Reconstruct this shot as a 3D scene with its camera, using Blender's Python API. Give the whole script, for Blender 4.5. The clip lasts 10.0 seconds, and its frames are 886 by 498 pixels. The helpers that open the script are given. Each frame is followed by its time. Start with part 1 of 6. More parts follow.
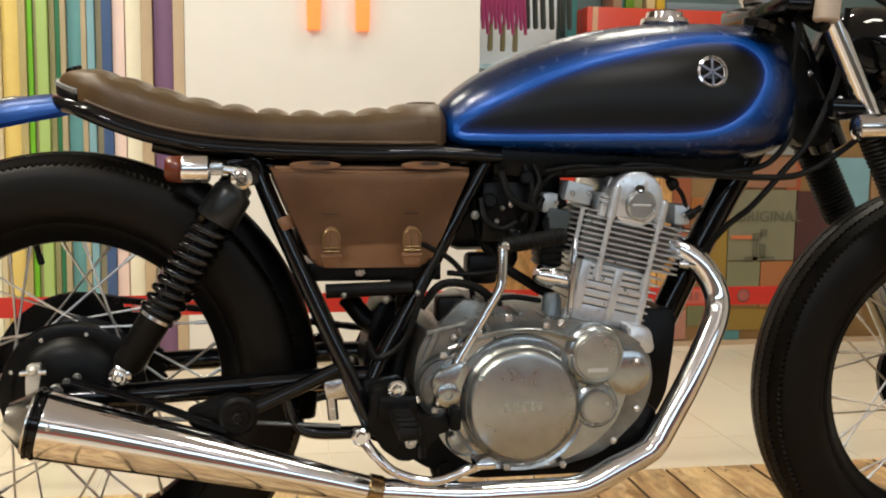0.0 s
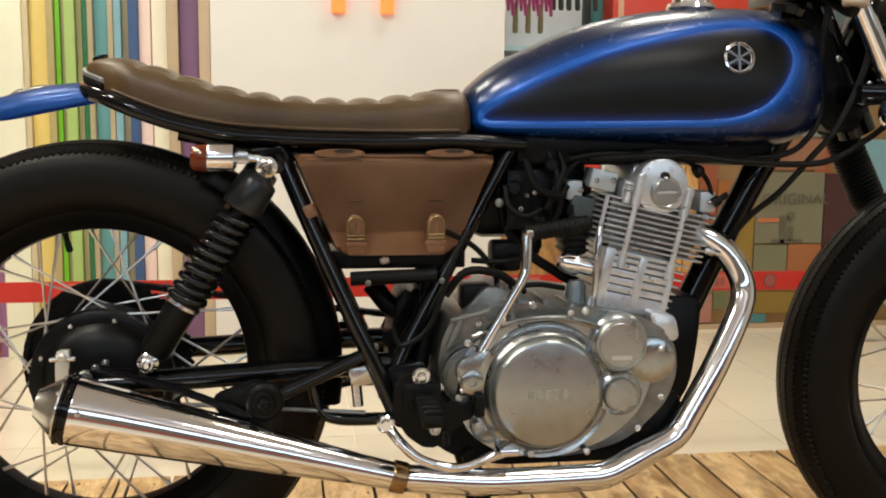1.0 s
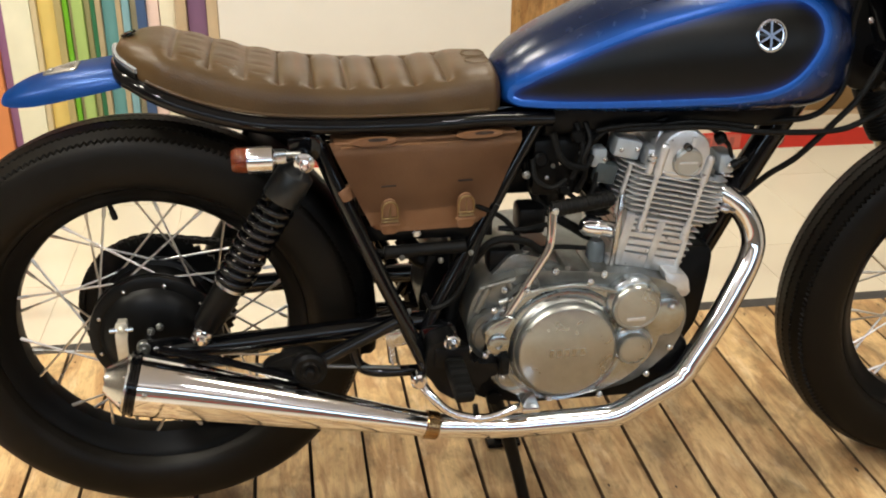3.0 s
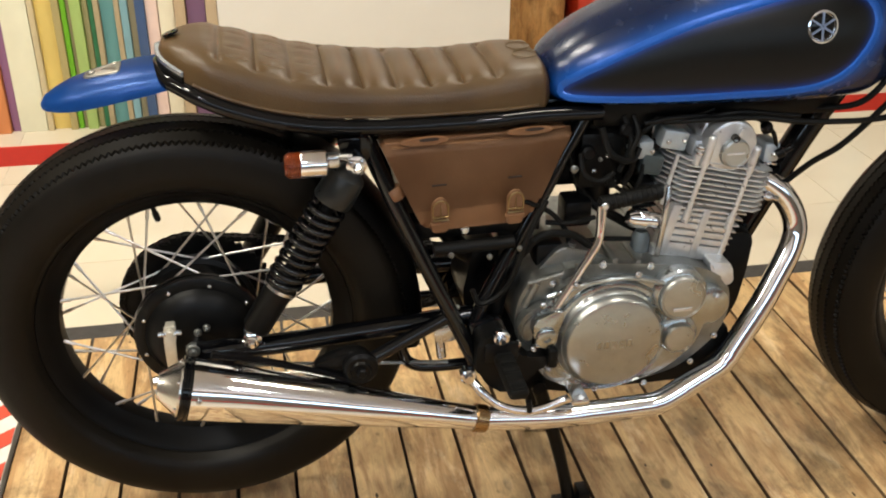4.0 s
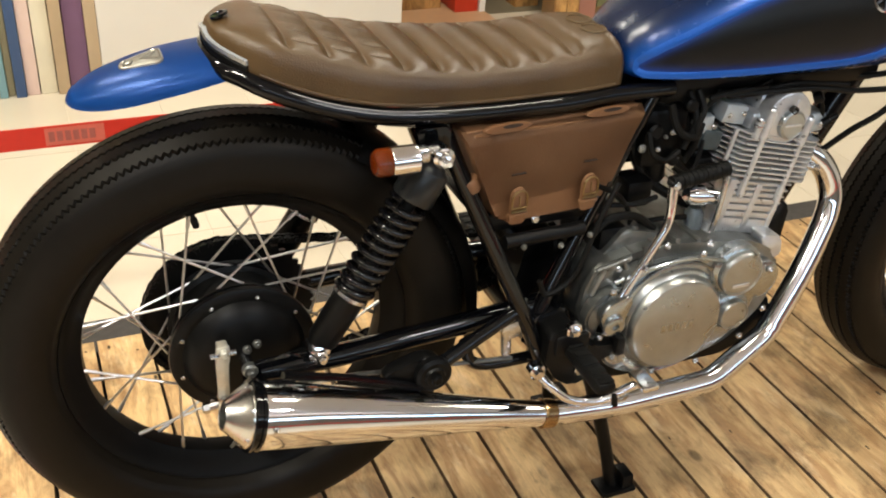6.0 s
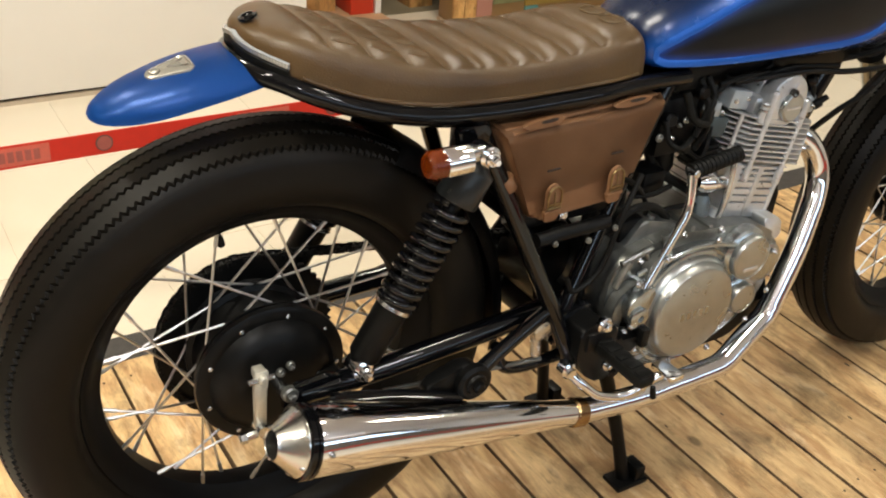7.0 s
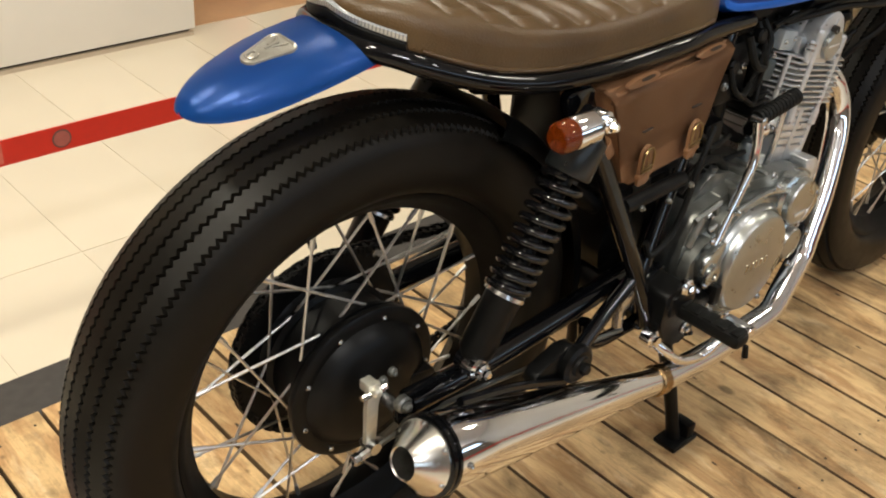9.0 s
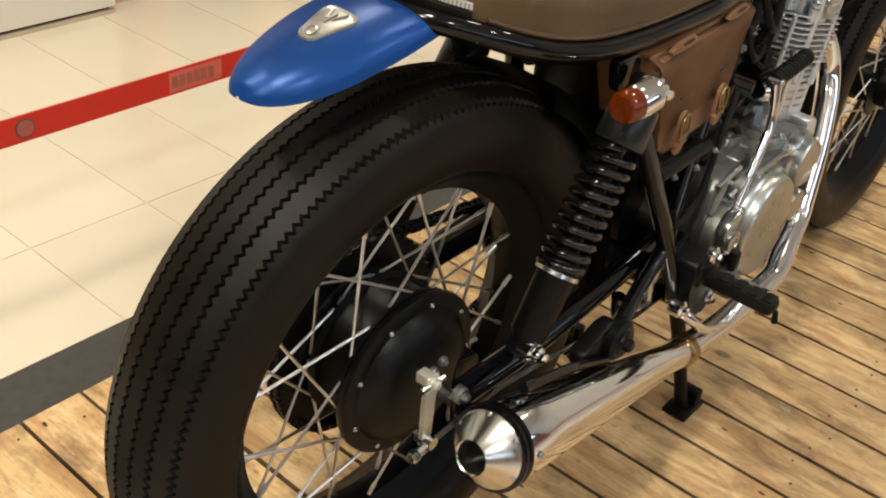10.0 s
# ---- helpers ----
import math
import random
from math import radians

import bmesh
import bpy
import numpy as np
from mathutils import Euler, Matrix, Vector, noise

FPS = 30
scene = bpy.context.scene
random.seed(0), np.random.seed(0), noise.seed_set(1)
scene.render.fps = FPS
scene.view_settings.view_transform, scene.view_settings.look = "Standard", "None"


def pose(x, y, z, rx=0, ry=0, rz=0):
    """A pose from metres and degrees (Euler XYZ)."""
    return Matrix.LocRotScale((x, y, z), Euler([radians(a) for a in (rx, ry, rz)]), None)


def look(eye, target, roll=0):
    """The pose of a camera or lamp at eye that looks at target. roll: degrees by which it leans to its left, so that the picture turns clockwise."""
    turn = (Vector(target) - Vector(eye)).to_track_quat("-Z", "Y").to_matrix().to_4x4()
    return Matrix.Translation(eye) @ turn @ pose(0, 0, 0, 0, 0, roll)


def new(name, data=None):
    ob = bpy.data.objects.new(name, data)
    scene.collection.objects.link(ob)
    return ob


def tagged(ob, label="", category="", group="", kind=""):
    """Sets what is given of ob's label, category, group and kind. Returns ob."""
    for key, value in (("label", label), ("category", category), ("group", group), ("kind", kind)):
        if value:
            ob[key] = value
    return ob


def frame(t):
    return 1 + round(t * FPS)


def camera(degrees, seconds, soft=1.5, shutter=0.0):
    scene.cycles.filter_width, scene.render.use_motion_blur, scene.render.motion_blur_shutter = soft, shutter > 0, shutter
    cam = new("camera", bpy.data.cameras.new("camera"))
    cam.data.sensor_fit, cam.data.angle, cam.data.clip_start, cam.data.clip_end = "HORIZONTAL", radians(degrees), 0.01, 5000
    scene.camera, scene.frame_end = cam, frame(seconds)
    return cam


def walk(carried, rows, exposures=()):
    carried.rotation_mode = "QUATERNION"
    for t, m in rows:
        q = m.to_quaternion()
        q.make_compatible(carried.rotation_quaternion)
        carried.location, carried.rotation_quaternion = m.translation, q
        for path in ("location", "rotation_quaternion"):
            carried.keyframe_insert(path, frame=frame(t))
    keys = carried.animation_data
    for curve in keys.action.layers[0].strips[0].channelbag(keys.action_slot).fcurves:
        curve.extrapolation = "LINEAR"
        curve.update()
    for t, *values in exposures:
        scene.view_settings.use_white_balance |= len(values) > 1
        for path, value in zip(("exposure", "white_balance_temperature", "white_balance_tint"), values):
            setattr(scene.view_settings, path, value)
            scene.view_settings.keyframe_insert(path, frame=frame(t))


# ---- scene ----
cam = camera(47.0, 10.0, soft=2.0)
PATH = [
    (0, (-0.251, 0.070, 0.753), (0.101, 2.026, 0.530), 0.7),
    (0.5, (-0.238, 0.066, 0.757), (0.069, 2.027, 0.517), 0.5),
    (1, (-0.250, 0.069, 0.764), (0.053, 2.028, 0.502), 0.55),
    (1.5, (-0.272, 0.082, 0.782), (0.036, 2.034, 0.474), 0.5),
    (2, (-0.294, 0.095, 0.895), (0.021, 2.010, 0.416), 0.8),
    (2.5, (-0.292, 0.108, 1.078), (0.006, 1.953, 0.368), 0.8),
    (2.7, (-0.292, 0.110, 1.130), (-0.001, 1.931, 0.357), 0.7),
    (4, (-0.408, 0.182, 1.260), (-0.069, 1.911, 0.315), 0.5),
    (4.5, (-0.478, 0.232, 1.260), (-0.088, 1.938, 0.295), 0.6),
    (5, (-0.565, 0.289, 1.250), (-0.083, 1.965, 0.272), 1.5),
    (5.5, (-0.645, 0.349, 1.262), (-0.072, 1.975, 0.251), 2.6),
    (7, (-0.942, 0.565, 1.212), (0.011, 2.011, 0.213), 4.5),
    (7.5, (-0.993, 0.633, 1.203), (0.029, 2.033, 0.207), 4.4),
    (8, (-1.043, 0.716, 1.190), (0.045, 2.057, 0.182), 4.4),
    (8.5, (-1.093, 0.797, 1.175), (0.056, 2.065, 0.141), 4.6),
    (9, (-1.138, 0.860, 1.160), (0.060, 2.065, 0.106), 4.7),
    (9.5, (-1.183, 0.930, 1.144), (0.071, 2.063, 0.075), 4.9),
    (10, (-1.215, 1.021, 1.124), (0.107, 2.058, 0.039), 5.6),
]
EXPOSURES = [(0, -0.15), (1.0, -0.13), (2.0, -0.05), (2.5, 0.02), (4.0, -0.02), (4.5, -0.07), (5.0, -0.02), (5.5, 0.10), (7.0, 0.08), (7.5, 0.0), (8.0, -0.05), (9.0, -0.08), (10.0, -0.10)]
walk(cam, [(t, look(eye, target, roll)) for t, eye, target, roll in PATH], EXPOSURES)

# ---- world and lamps: an indoor hall lit by ceiling panels ----
world = bpy.data.worlds.new("hall_air")
scene.world = world
world.use_nodes = True
world.node_tree.nodes["Background"].inputs[0].default_value = (1.0, 0.96, 0.88, 1)
world.node_tree.nodes["Background"].inputs[1].default_value = 0.12
WARM = (1.0, 0.94, 0.785)
COOL = (0.97, 0.97, 0.97)


def ceiling_lamp(x, y, sx, sy, power, tint=WARM):
    lamp = bpy.data.lights.new("ceiling_panel_light", "AREA")
    lamp.shape, lamp.size, lamp.size_y, lamp.energy, lamp.color = "RECTANGLE", sx, sy, power, tint
    ob = new("ceiling_panel_light", lamp)
    ob.location = (x, y, 3.16)
    return ob


for lx, ly, lp in ((-1.7, 1.2, 56), (1.0, 1.3, 17), (-1.7, 3.1, 40), (1.0, 3.1, 34), (3.4, 1.0, 22), (-3.4, 1.0, 46)):
    ceiling_lamp(lx, ly, 0.5, 0.25, lp * 1.15)
# the lamps towards the shop across the way are cooler
for lx, ly, lp in ((-1.7, -0.9, 60), (1.0, -0.9, 31)):
    ceiling_lamp(lx, ly, 0.5, 0.25, lp, COOL)
ceiling_lamp(0.6, 5.2, 1.2, 0.4, 50)
# added fill strips, unseen, that wash the ceiling so that chrome reflects it brighter
for cy, cp in ((-2.9, 52), (7.8, 34)):
    fill = bpy.data.lights.new("ceiling_fill_light", "AREA")
    fill.shape, fill.size, fill.size_y, fill.energy, fill.color = "RECTANGLE", 8.0, 0.2, cp, (1.0, 0.93, 0.86)
    ob = new("ceiling_fill_light", fill)
    ob.location = (0.5, cy, 2.75)
    ob.rotation_euler = (radians(180 + (25 if cy < 0 else -25)), 0, 0)


# ---- materials ----
def material(name):
    m = bpy.data.materials.new(name)
    m.use_nodes = True
    return m, m.node_tree.nodes, m.node_tree.links, m.node_tree.nodes["Principled BSDF"]


def plain(name, color, rough=0.5, metal=0.0, vary=0.15, scale=40.0, bump=0.0, bump_scale=200.0, coat=0.0, rand=0.0, detail=4.0, spec=0.5):
    """A surface with two scales of uneven colour and roughness, and fine relief."""
    m, n, l, b = material(name)
    co = n.new("ShaderNodeTexCoord")
    big = n.new("ShaderNodeTexNoise")
    big.inputs["Scale"].default_value, big.inputs["Detail"].default_value = scale * 0.15, detail
    fine = n.new("ShaderNodeTexNoise")
    fine.inputs["Scale"].default_value, fine.inputs["Detail"].default_value = scale, detail
    l.new(co.outputs["Object"], big.inputs["Vector"])
    l.new(co.outputs["Object"], fine.inputs["Vector"])
    add = n.new("ShaderNodeMath")
    add.operation = "ADD"
    l.new(big.outputs["Fac"], add.inputs[0])
    l.new(fine.outputs["Fac"], add.inputs[1])
    rng = n.new("ShaderNodeMapRange")
    rng.inputs["From Min"].default_value, rng.inputs["From Max"].default_value = 0.6, 1.4
    rng.inputs["To Min"].default_value, rng.inputs["To Max"].default_value = 1 - vary, 1 + vary
    l.new(add.outputs[0], rng.inputs["Value"])
    last = rng.outputs[0]
    if rand:
        info = n.new("ShaderNodeObjectInfo")
        r2 = n.new("ShaderNodeMapRange")
        r2.inputs["To Min"].default_value, r2.inputs["To Max"].default_value = 1 - rand, 1 + rand
        l.new(info.outputs["Random"], r2.inputs["Value"])
        mul = n.new("ShaderNodeMath")
        mul.operation = "MULTIPLY"
        l.new(last, mul.inputs[0])
        l.new(r2.outputs[0], mul.inputs[1])
        last = mul.outputs[0]
    mix = n.new("ShaderNodeVectorMath")
    mix.operation = "SCALE"
    mix.inputs[0].default_value = color
    l.new(last, mix.inputs["Scale"])
    l.new(mix.outputs[0], b.inputs["Base Color"])
    rr = n.new("ShaderNodeMapRange")
    rr.inputs["To Min"].default_value, rr.inputs["To Max"].default_value = max(0.02, rough * 0.75), min(1, rough * 1.25)
    l.new(fine.outputs["Fac"], rr.inputs["Value"])
    l.new(rr.outputs[0], b.inputs["Roughness"])
    b.inputs["Metallic"].default_value = metal
    b.inputs["Specular IOR Level"].default_value = spec
    if coat:
        b.inputs["Coat Weight"].default_value, b.inputs["Coat Roughness"].default_value = coat, 0.06
    if bump:
        bn = n.new("ShaderNodeTexNoise")
        bn.inputs["Scale"].default_value, bn.inputs["Detail"].default_value = bump_scale, 3
        l.new(co.outputs["Object"], bn.inputs["Vector"])
        bp = n.new("ShaderNodeBump")
        bp.inputs["Strength"].default_value, bp.inputs["Distance"].default_value = bump, 0.002
        l.new(bn.outputs["Fac"], bp.inputs["Height"])
        l.new(bp.outputs[0], b.inputs["Normal"])
    return m


def leather(name, color, worn, rough=0.5, gloss=0.32):
    m, n, l, b = material(name)
    co = n.new("ShaderNodeTexCoord")
    v = n.new("ShaderNodeTexVoronoi")
    v.inputs["Scale"].default_value = 420
    nz = n.new("ShaderNodeTexNoise")
    nz.inputs["Scale"].default_value, nz.inputs["Detail"].default_value = 9, 6
    l.new(co.outputs["Object"], v.inputs["Vector"])
    l.new(co.outputs["Object"], nz.inputs["Vector"])
    ramp = n.new("ShaderNodeValToRGB")
    ramp.color_ramp.elements[0].position, ramp.color_ramp.elements[0].color = 0.32, (*color, 1)
    ramp.color_ramp.elements[1].position, ramp.color_ramp.elements[1].color = 0.72, (*worn, 1)
    l.new(nz.outputs["Fac"], ramp.inputs["Fac"])
    l.new(ramp.outputs[0], b.inputs["Base Color"])
    b.inputs["Specular IOR Level"].default_value = gloss
    rr = n.new("ShaderNodeMapRange")
    rr.inputs["To Min"].default_value, rr.inputs["To Max"].default_value = rough - 0.1, rough + 0.12
    l.new(nz.outputs["Fac"], rr.inputs["Value"])
    l.new(rr.outputs[0], b.inputs["Roughness"])
    bp = n.new("ShaderNodeBump")
    bp.inputs["Strength"].default_value, bp.inputs["Distance"].default_value = 0.25, 0.001
    l.new(v.outputs["Distance"], bp.inputs["Height"])
    l.new(bp.outputs[0], b.inputs["Normal"])
    return m


def wood(name, dark, light, along="Y", worn=(0.74, 0.57, 0.365), rough=0.55):
    """Sawn boards: long grain, cloudy figure, worn patches, knots and holes, each board of its own tone."""
    m, n, l, b = material(name)
    co = n.new("ShaderNodeTexCoord")
    info = n.new("ShaderNodeObjectInfo")
    off = n.new("ShaderNodeVectorMath")
    off.operation = "ADD"
    sc = n.new("ShaderNodeVectorMath")
    sc.operation = "SCALE"
    sc.inputs[0].default_value = (37.0, 91.0, 53.0)
    l.new(info.outputs["Random"], sc.inputs["Scale"])
    l.new(co.outputs["Object"], off.inputs[0])
    l.new(sc.outputs[0], off.inputs[1])

    def noise(stretch, scale, detail, rough_n=0.55, distortion=0.0):
        mp = n.new("ShaderNodeMapping")
        mp.inputs["Scale"].default_value = (stretch, 1, stretch) if along == "Y" else (stretch, stretch, 1)
        l.new(off.outputs[0], mp.inputs["Vector"])
        t = n.new("ShaderNodeTexNoise")
        t.inputs["Scale"].default_value, t.inputs["Detail"].default_value = scale, detail
        t.inputs["Roughness"].default_value, t.inputs["Distortion"].default_value = rough_n, distortion
        l.new(mp.outputs[0], t.inputs["Vector"])
        return t.outputs["Fac"]

    def ranged(value, a, b2, c, d):
        r = n.new("ShaderNodeMapRange")
        for key, v in (("From Min", a), ("From Max", b2), ("To Min", c), ("To Max", d)):
            r.inputs[key].default_value = v
        l.new(value, r.inputs["Value"])
        return r.outputs[0]

    def times(a, c):
        t = n.new("ShaderNodeMath")
        t.operation = "MULTIPLY"
        l.new(a, t.inputs[0])
        l.new(c, t.inputs[1])
        return t.outputs[0]

    def spots(scale, squeeze, a, b2, low):
        mp = n.new("ShaderNodeMapping")
        mp.inputs["Scale"].default_value = (squeeze, 1, 1)
        l.new(off.outputs[0], mp.inputs["Vector"])
        v = n.new("ShaderNodeTexVoronoi")
        v.inputs["Scale"].default_value = scale
        l.new(mp.outputs[0], v.inputs["Vector"])
        return ranged(v.outputs["Distance"], a, b2, low, 1.0)

    figure = noise(5.0, 5.0, 8, 0.62, 0.9)
    lines = noise(12.0, 9.0, 8, 0.66, 0.6)
    scratch = noise(40.0, 16.0, 4, 0.6)
    cloud = noise(1.7, 8.0, 9, 0.70, 0.4)
    ramp = n.new("ShaderNodeValToRGB")
    ramp.color_ramp.elements[0].position, ramp.color_ramp.elements[0].color = 0.41, (*dark, 1)
    ramp.color_ramp.elements[1].position, ramp.color_ramp.elements[1].color = 0.57, (*light, 1)
    l.new(figure, ramp.inputs["Fac"])
    patch = n.new("ShaderNodeMix")
    patch.data_type = "RGBA"
    l.new(ranged(noise(3.5, 7.5, 7, 0.65), 0.56, 0.66, 0.0, 0.55), patch.inputs["Factor"])
    l.new(ramp.outputs[0], patch.inputs["A"])
    patch.inputs["B"].default_value = (*worn, 1)
    k = times(ranged(info.outputs["Random"], 0, 1, 0.80, 1.13), ranged(lines, 0.34, 0.60, 0.86, 1.05))
    k = times(k, ranged(scratch, 0.35, 0.6, 0.90, 1.04))
    k = times(k, ranged(noise(3.5, 42.0, 5, 0.6), 0.34, 0.42, 0.80, 1.0))
    k = times(k, ranged(cloud, 0.36, 0.52, 0.56, 1.06))
    k = times(k, spots(3.4, 1.6, 0.045, 0.075, 0.38))
    k = times(k, spots(8.0, 2.4, 0.05, 0.066, 0.12))
    k = times(k, spots(14.0, 1.3, 0.03, 0.10, 0.55))
    mix = n.new("ShaderNodeVectorMath")
    mix.operation = "SCALE"
    l.new(patch.outputs["Result"], mix.inputs[0])
    l.new(k, mix.inputs["Scale"])
    l.new(mix.outputs[0], b.inputs["Base Color"])
    l.new(ranged(figure, 0.3, 0.7, rough - 0.12, rough + 0.15), b.inputs["Roughness"])
    b.inputs["Specular IOR Level"].default_value = 0.35
    bp = n.new("ShaderNodeBump")
    bp.inputs["Strength"].default_value, bp.inputs["Distance"].default_value = 0.5, 0.002
    l.new(lines, bp.inputs["Height"])
    l.new(bp.outputs[0], b.inputs["Normal"])
    return m


def airbrushed(name, far, near, rough, metal, spec=0.45):
    """Paint sprayed from one colour into another, by the 'spray' value stored on the mesh, with a fine orange-peel."""
    m, n, l, b = material(name)
    at = n.new("ShaderNodeAttribute")
    at.attribute_name = "spray"
    co = n.new("ShaderNodeTexCoord")
    nz = n.new("ShaderNodeTexNoise")
    nz.inputs["Scale"].default_value, nz.inputs["Detail"].default_value = 60, 5
    l.new(co.outputs["Object"], nz.inputs["Vector"])
    wob = n.new("ShaderNodeMapRange")
    wob.inputs["To Min"].default_value, wob.inputs["To Max"].default_value = 0.86, 1.14
    l.new(nz.outputs["Fac"], wob.inputs["Value"])
    mul = n.new("ShaderNodeMath")
    mul.operation, mul.use_clamp = "MULTIPLY", True
    l.new(at.outputs["Fac"], mul.inputs[0])
    l.new(wob.outputs[0], mul.inputs[1])
    mix = n.new("ShaderNodeMix")
    mix.data_type = "RGBA"
    l.new(mul.outputs[0], mix.inputs["Factor"])
    mix.inputs["A"].default_value, mix.inputs["B"].default_value = (*far, 1), (*near, 1)
    l.new(mix.outputs["Result"], b.inputs["Base Color"])
    rr = n.new("ShaderNodeMapRange")
    rr.inputs["To Min"].default_value, rr.inputs["To Max"].default_value = rough * 0.8, rough * 1.2
    l.new(nz.outputs["Fac"], rr.inputs["Value"])
    l.new(rr.outputs[0], b.inputs["Roughness"])
    b.inputs["Metallic"].default_value, b.inputs["Specular IOR Level"].default_value = metal, spec
    pn = n.new("ShaderNodeTexNoise")
    pn.inputs["Scale"].default_value = 900
    l.new(co.outputs["Object"], pn.inputs["Vector"])
    bp = n.new("ShaderNodeBump")
    bp.inputs["Strength"].default_value, bp.inputs["Distance"].default_value = 0.03, 0.001
    l.new(pn.outputs["Fac"], bp.inputs["Height"])
    l.new(bp.outputs[0], b.inputs["Normal"])
    return m


def spray(ob, lines, reach, power=1.0):
    """Stores how near each point of a mesh lies to the given lines."""
    pts = np.array([v.co[:] for v in ob.data.vertices])
    ref = np.array(lines)
    near = np.sqrt(((pts[:, None, :] - ref[None, :, :]) ** 2).sum(-1)).min(1)
    values = np.exp(-(near / reach) ** power).astype(np.float32)
    ob.data.attributes.new("spray", "FLOAT", "POINT").data.foreach_set("value", values)


def glass_tint(name, color, rough=0.08):
    m, n, l, b = material(name)
    b.inputs["Base Color"].default_value = (*color, 1)
    b.inputs["Roughness"].default_value = rough
    b.inputs["Transmission Weight"].default_value = 0.75
    b.inputs["IOR"].default_value = 1.45
    return m


def glowing(name, color, strength):
    m, n, l, b = material(name)
    b.inputs["Base Color"].default_value = (*color, 1)
    b.inputs["Emission Color"].default_value = (*color, 1)
    b.inputs["Emission Strength"].default_value = strength
    return m


BLUE = airbrushed("deep_blue_tank_paint", (0.0010, 0.0075, 0.034), (0.005, 0.078, 0.37), 0.26, 0.10)
FENDER_BLUE = airbrushed("satin_blue_paint", (0.0065, 0.060, 0.27), (0.010, 0.095, 0.40), 0.33, 0.25)
BLUE_EDGE = plain("bright_blue_paint", (0.005, 0.080, 0.38), 0.30, 0.25, 0.10, 900)
RIM_BLACK = plain("black_rim_enamel", (0.003, 0.003, 0.003), 0.42, 0.0, 0.3, 60, 0.0, 200, spec=0.10)
BLACK_MATT = airbrushed("matt_black_paint", (0.0036, 0.0034, 0.0029), (0.004, 0.048, 0.30), 0.36, 0.0, 0.24)
BLACK = plain("gloss_black_paint", (0.003, 0.003, 0.0035), 0.07, 0.0, 0.3, 60, 0.0, 200, 0.0, spec=0.27)
FRAME_BLACK = plain("black_frame_enamel", (0.0028, 0.003, 0.0036), 0.07, 0.0, 0.3, 60, 0.0, 200, spec=0.38)
BLACK_DULL = plain("dull_black_metal", (0.0035, 0.0035, 0.0035), 0.36, 0.0, 0.3, 80, 0.08, 600, spec=0.14)
RUBBER = plain("tyre_rubber", (0.0056, 0.0045, 0.0032), 0.42, 0.0, 0.3, 60, 0.10, 700, spec=0.13)
RUBBER_PART = plain("black_rubber", (0.004, 0.004, 0.0037), 0.5, 0.0, 0.3, 90, 0.15, 500, spec=0.15)
CHROME = plain("chrome_plate", (0.76, 0.765, 0.785), 0.085, 1.0, 0.05, 30, 0.02, 60)
STEEL = plain("zinc_steel", (0.52, 0.525, 0.53), 0.25, 1.0, 0.12, 120)
SPOKE = plain("bright_spoke_steel", (0.60, 0.60, 0.59), 0.38, 1.0, 0.15, 120)
ZINC = plain("dull_zinc_plate", (0.62, 0.60, 0.52), 0.42, 0.75, 0.15, 120)
SMOKED = plain("smoked_chrome", (0.27, 0.29, 0.36), 0.30, 1.0, 0.2, 300)
BADGE = plain("satin_grey_badge", (0.34, 0.325, 0.29), 0.33, 0.8, 0.15, 200)
ALLOY = plain("polished_alloy", (0.365, 0.385, 0.385), 0.23, 0.96, 0.26, 40, 0.08, 240)
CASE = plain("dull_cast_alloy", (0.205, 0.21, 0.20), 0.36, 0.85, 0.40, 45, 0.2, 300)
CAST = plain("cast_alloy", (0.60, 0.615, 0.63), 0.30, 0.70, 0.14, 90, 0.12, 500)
BRUSHED = plain("brushed_alloy", (0.39, 0.405, 0.395), 0.29, 0.92, 0.18, 35, 0.06, 300)
SEAT = leather("brown_seat_leather", (0.047, 0.0252, 0.0086), (0.079, 0.0450, 0.0168), 0.34, 0.38)
BAG = leather("reddish_brown_bag_leather", (0.150, 0.070, 0.032), (0.226, 0.116, 0.056), 0.48)
BRASS = plain("aged_brass", (0.27, 0.19, 0.09), 0.36, 1.0, 0.2, 90)
AMBER = glass_tint("amber_lens", (0.34, 0.055, 0.004), 0.04)
CLEAR = glass_tint("clear_lens", (0.75, 0.76, 0.78), 0.2)
SPRING_BLACK = plain("gloss_black_spring_enamel", (0.003, 0.003, 0.0035), 0.055, 0.0, 0.3, 60, 0.0, 200, spec=0.40)
SHOCK_CAP = plain("dark_grey_plastic", (0.010, 0.0115, 0.012), 0.30, 0.0, 0.2, 60, 0.03, 500, spec=0.35)
FROST = plain("frosted_clear_plastic", (0.26, 0.27, 0.28), 0.22, 0.0, 0.1, 300)
PLANK = wood("sawn_pallet_wood", (0.40, 0.236, 0.106), (0.61, 0.415, 0.205), "Y", (0.74, 0.56, 0.34))
EDGE = wood("shade_darkened_board_edge", (0.10, 0.060, 0.030), (0.20, 0.128, 0.066), "Y", (0.20, 0.13, 0.07), 0.8)
CRATE = wood("plywood", (0.50, 0.25, 0.08), (0.70, 0.40, 0.14), "Z", (0.74, 0.46, 0.19))
TILE = plain("cream_floor_tile", (0.66, 0.585, 0.465), 0.14, 0.0, 0.05, 3, 0.01, 40, rand=0.03)
GROUT = plain("grey_grout", (0.60, 0.53, 0.422), 0.5)
CARPET = plain("dark_grey_carpet", (0.050, 0.045, 0.042), 0.9, 0, 0.25, 300, 0.3, 800)
WHITE = plain("white_laminate", (0.76, 0.73, 0.68), 0.35, 0, 0.03, 6, 0.01, 30)
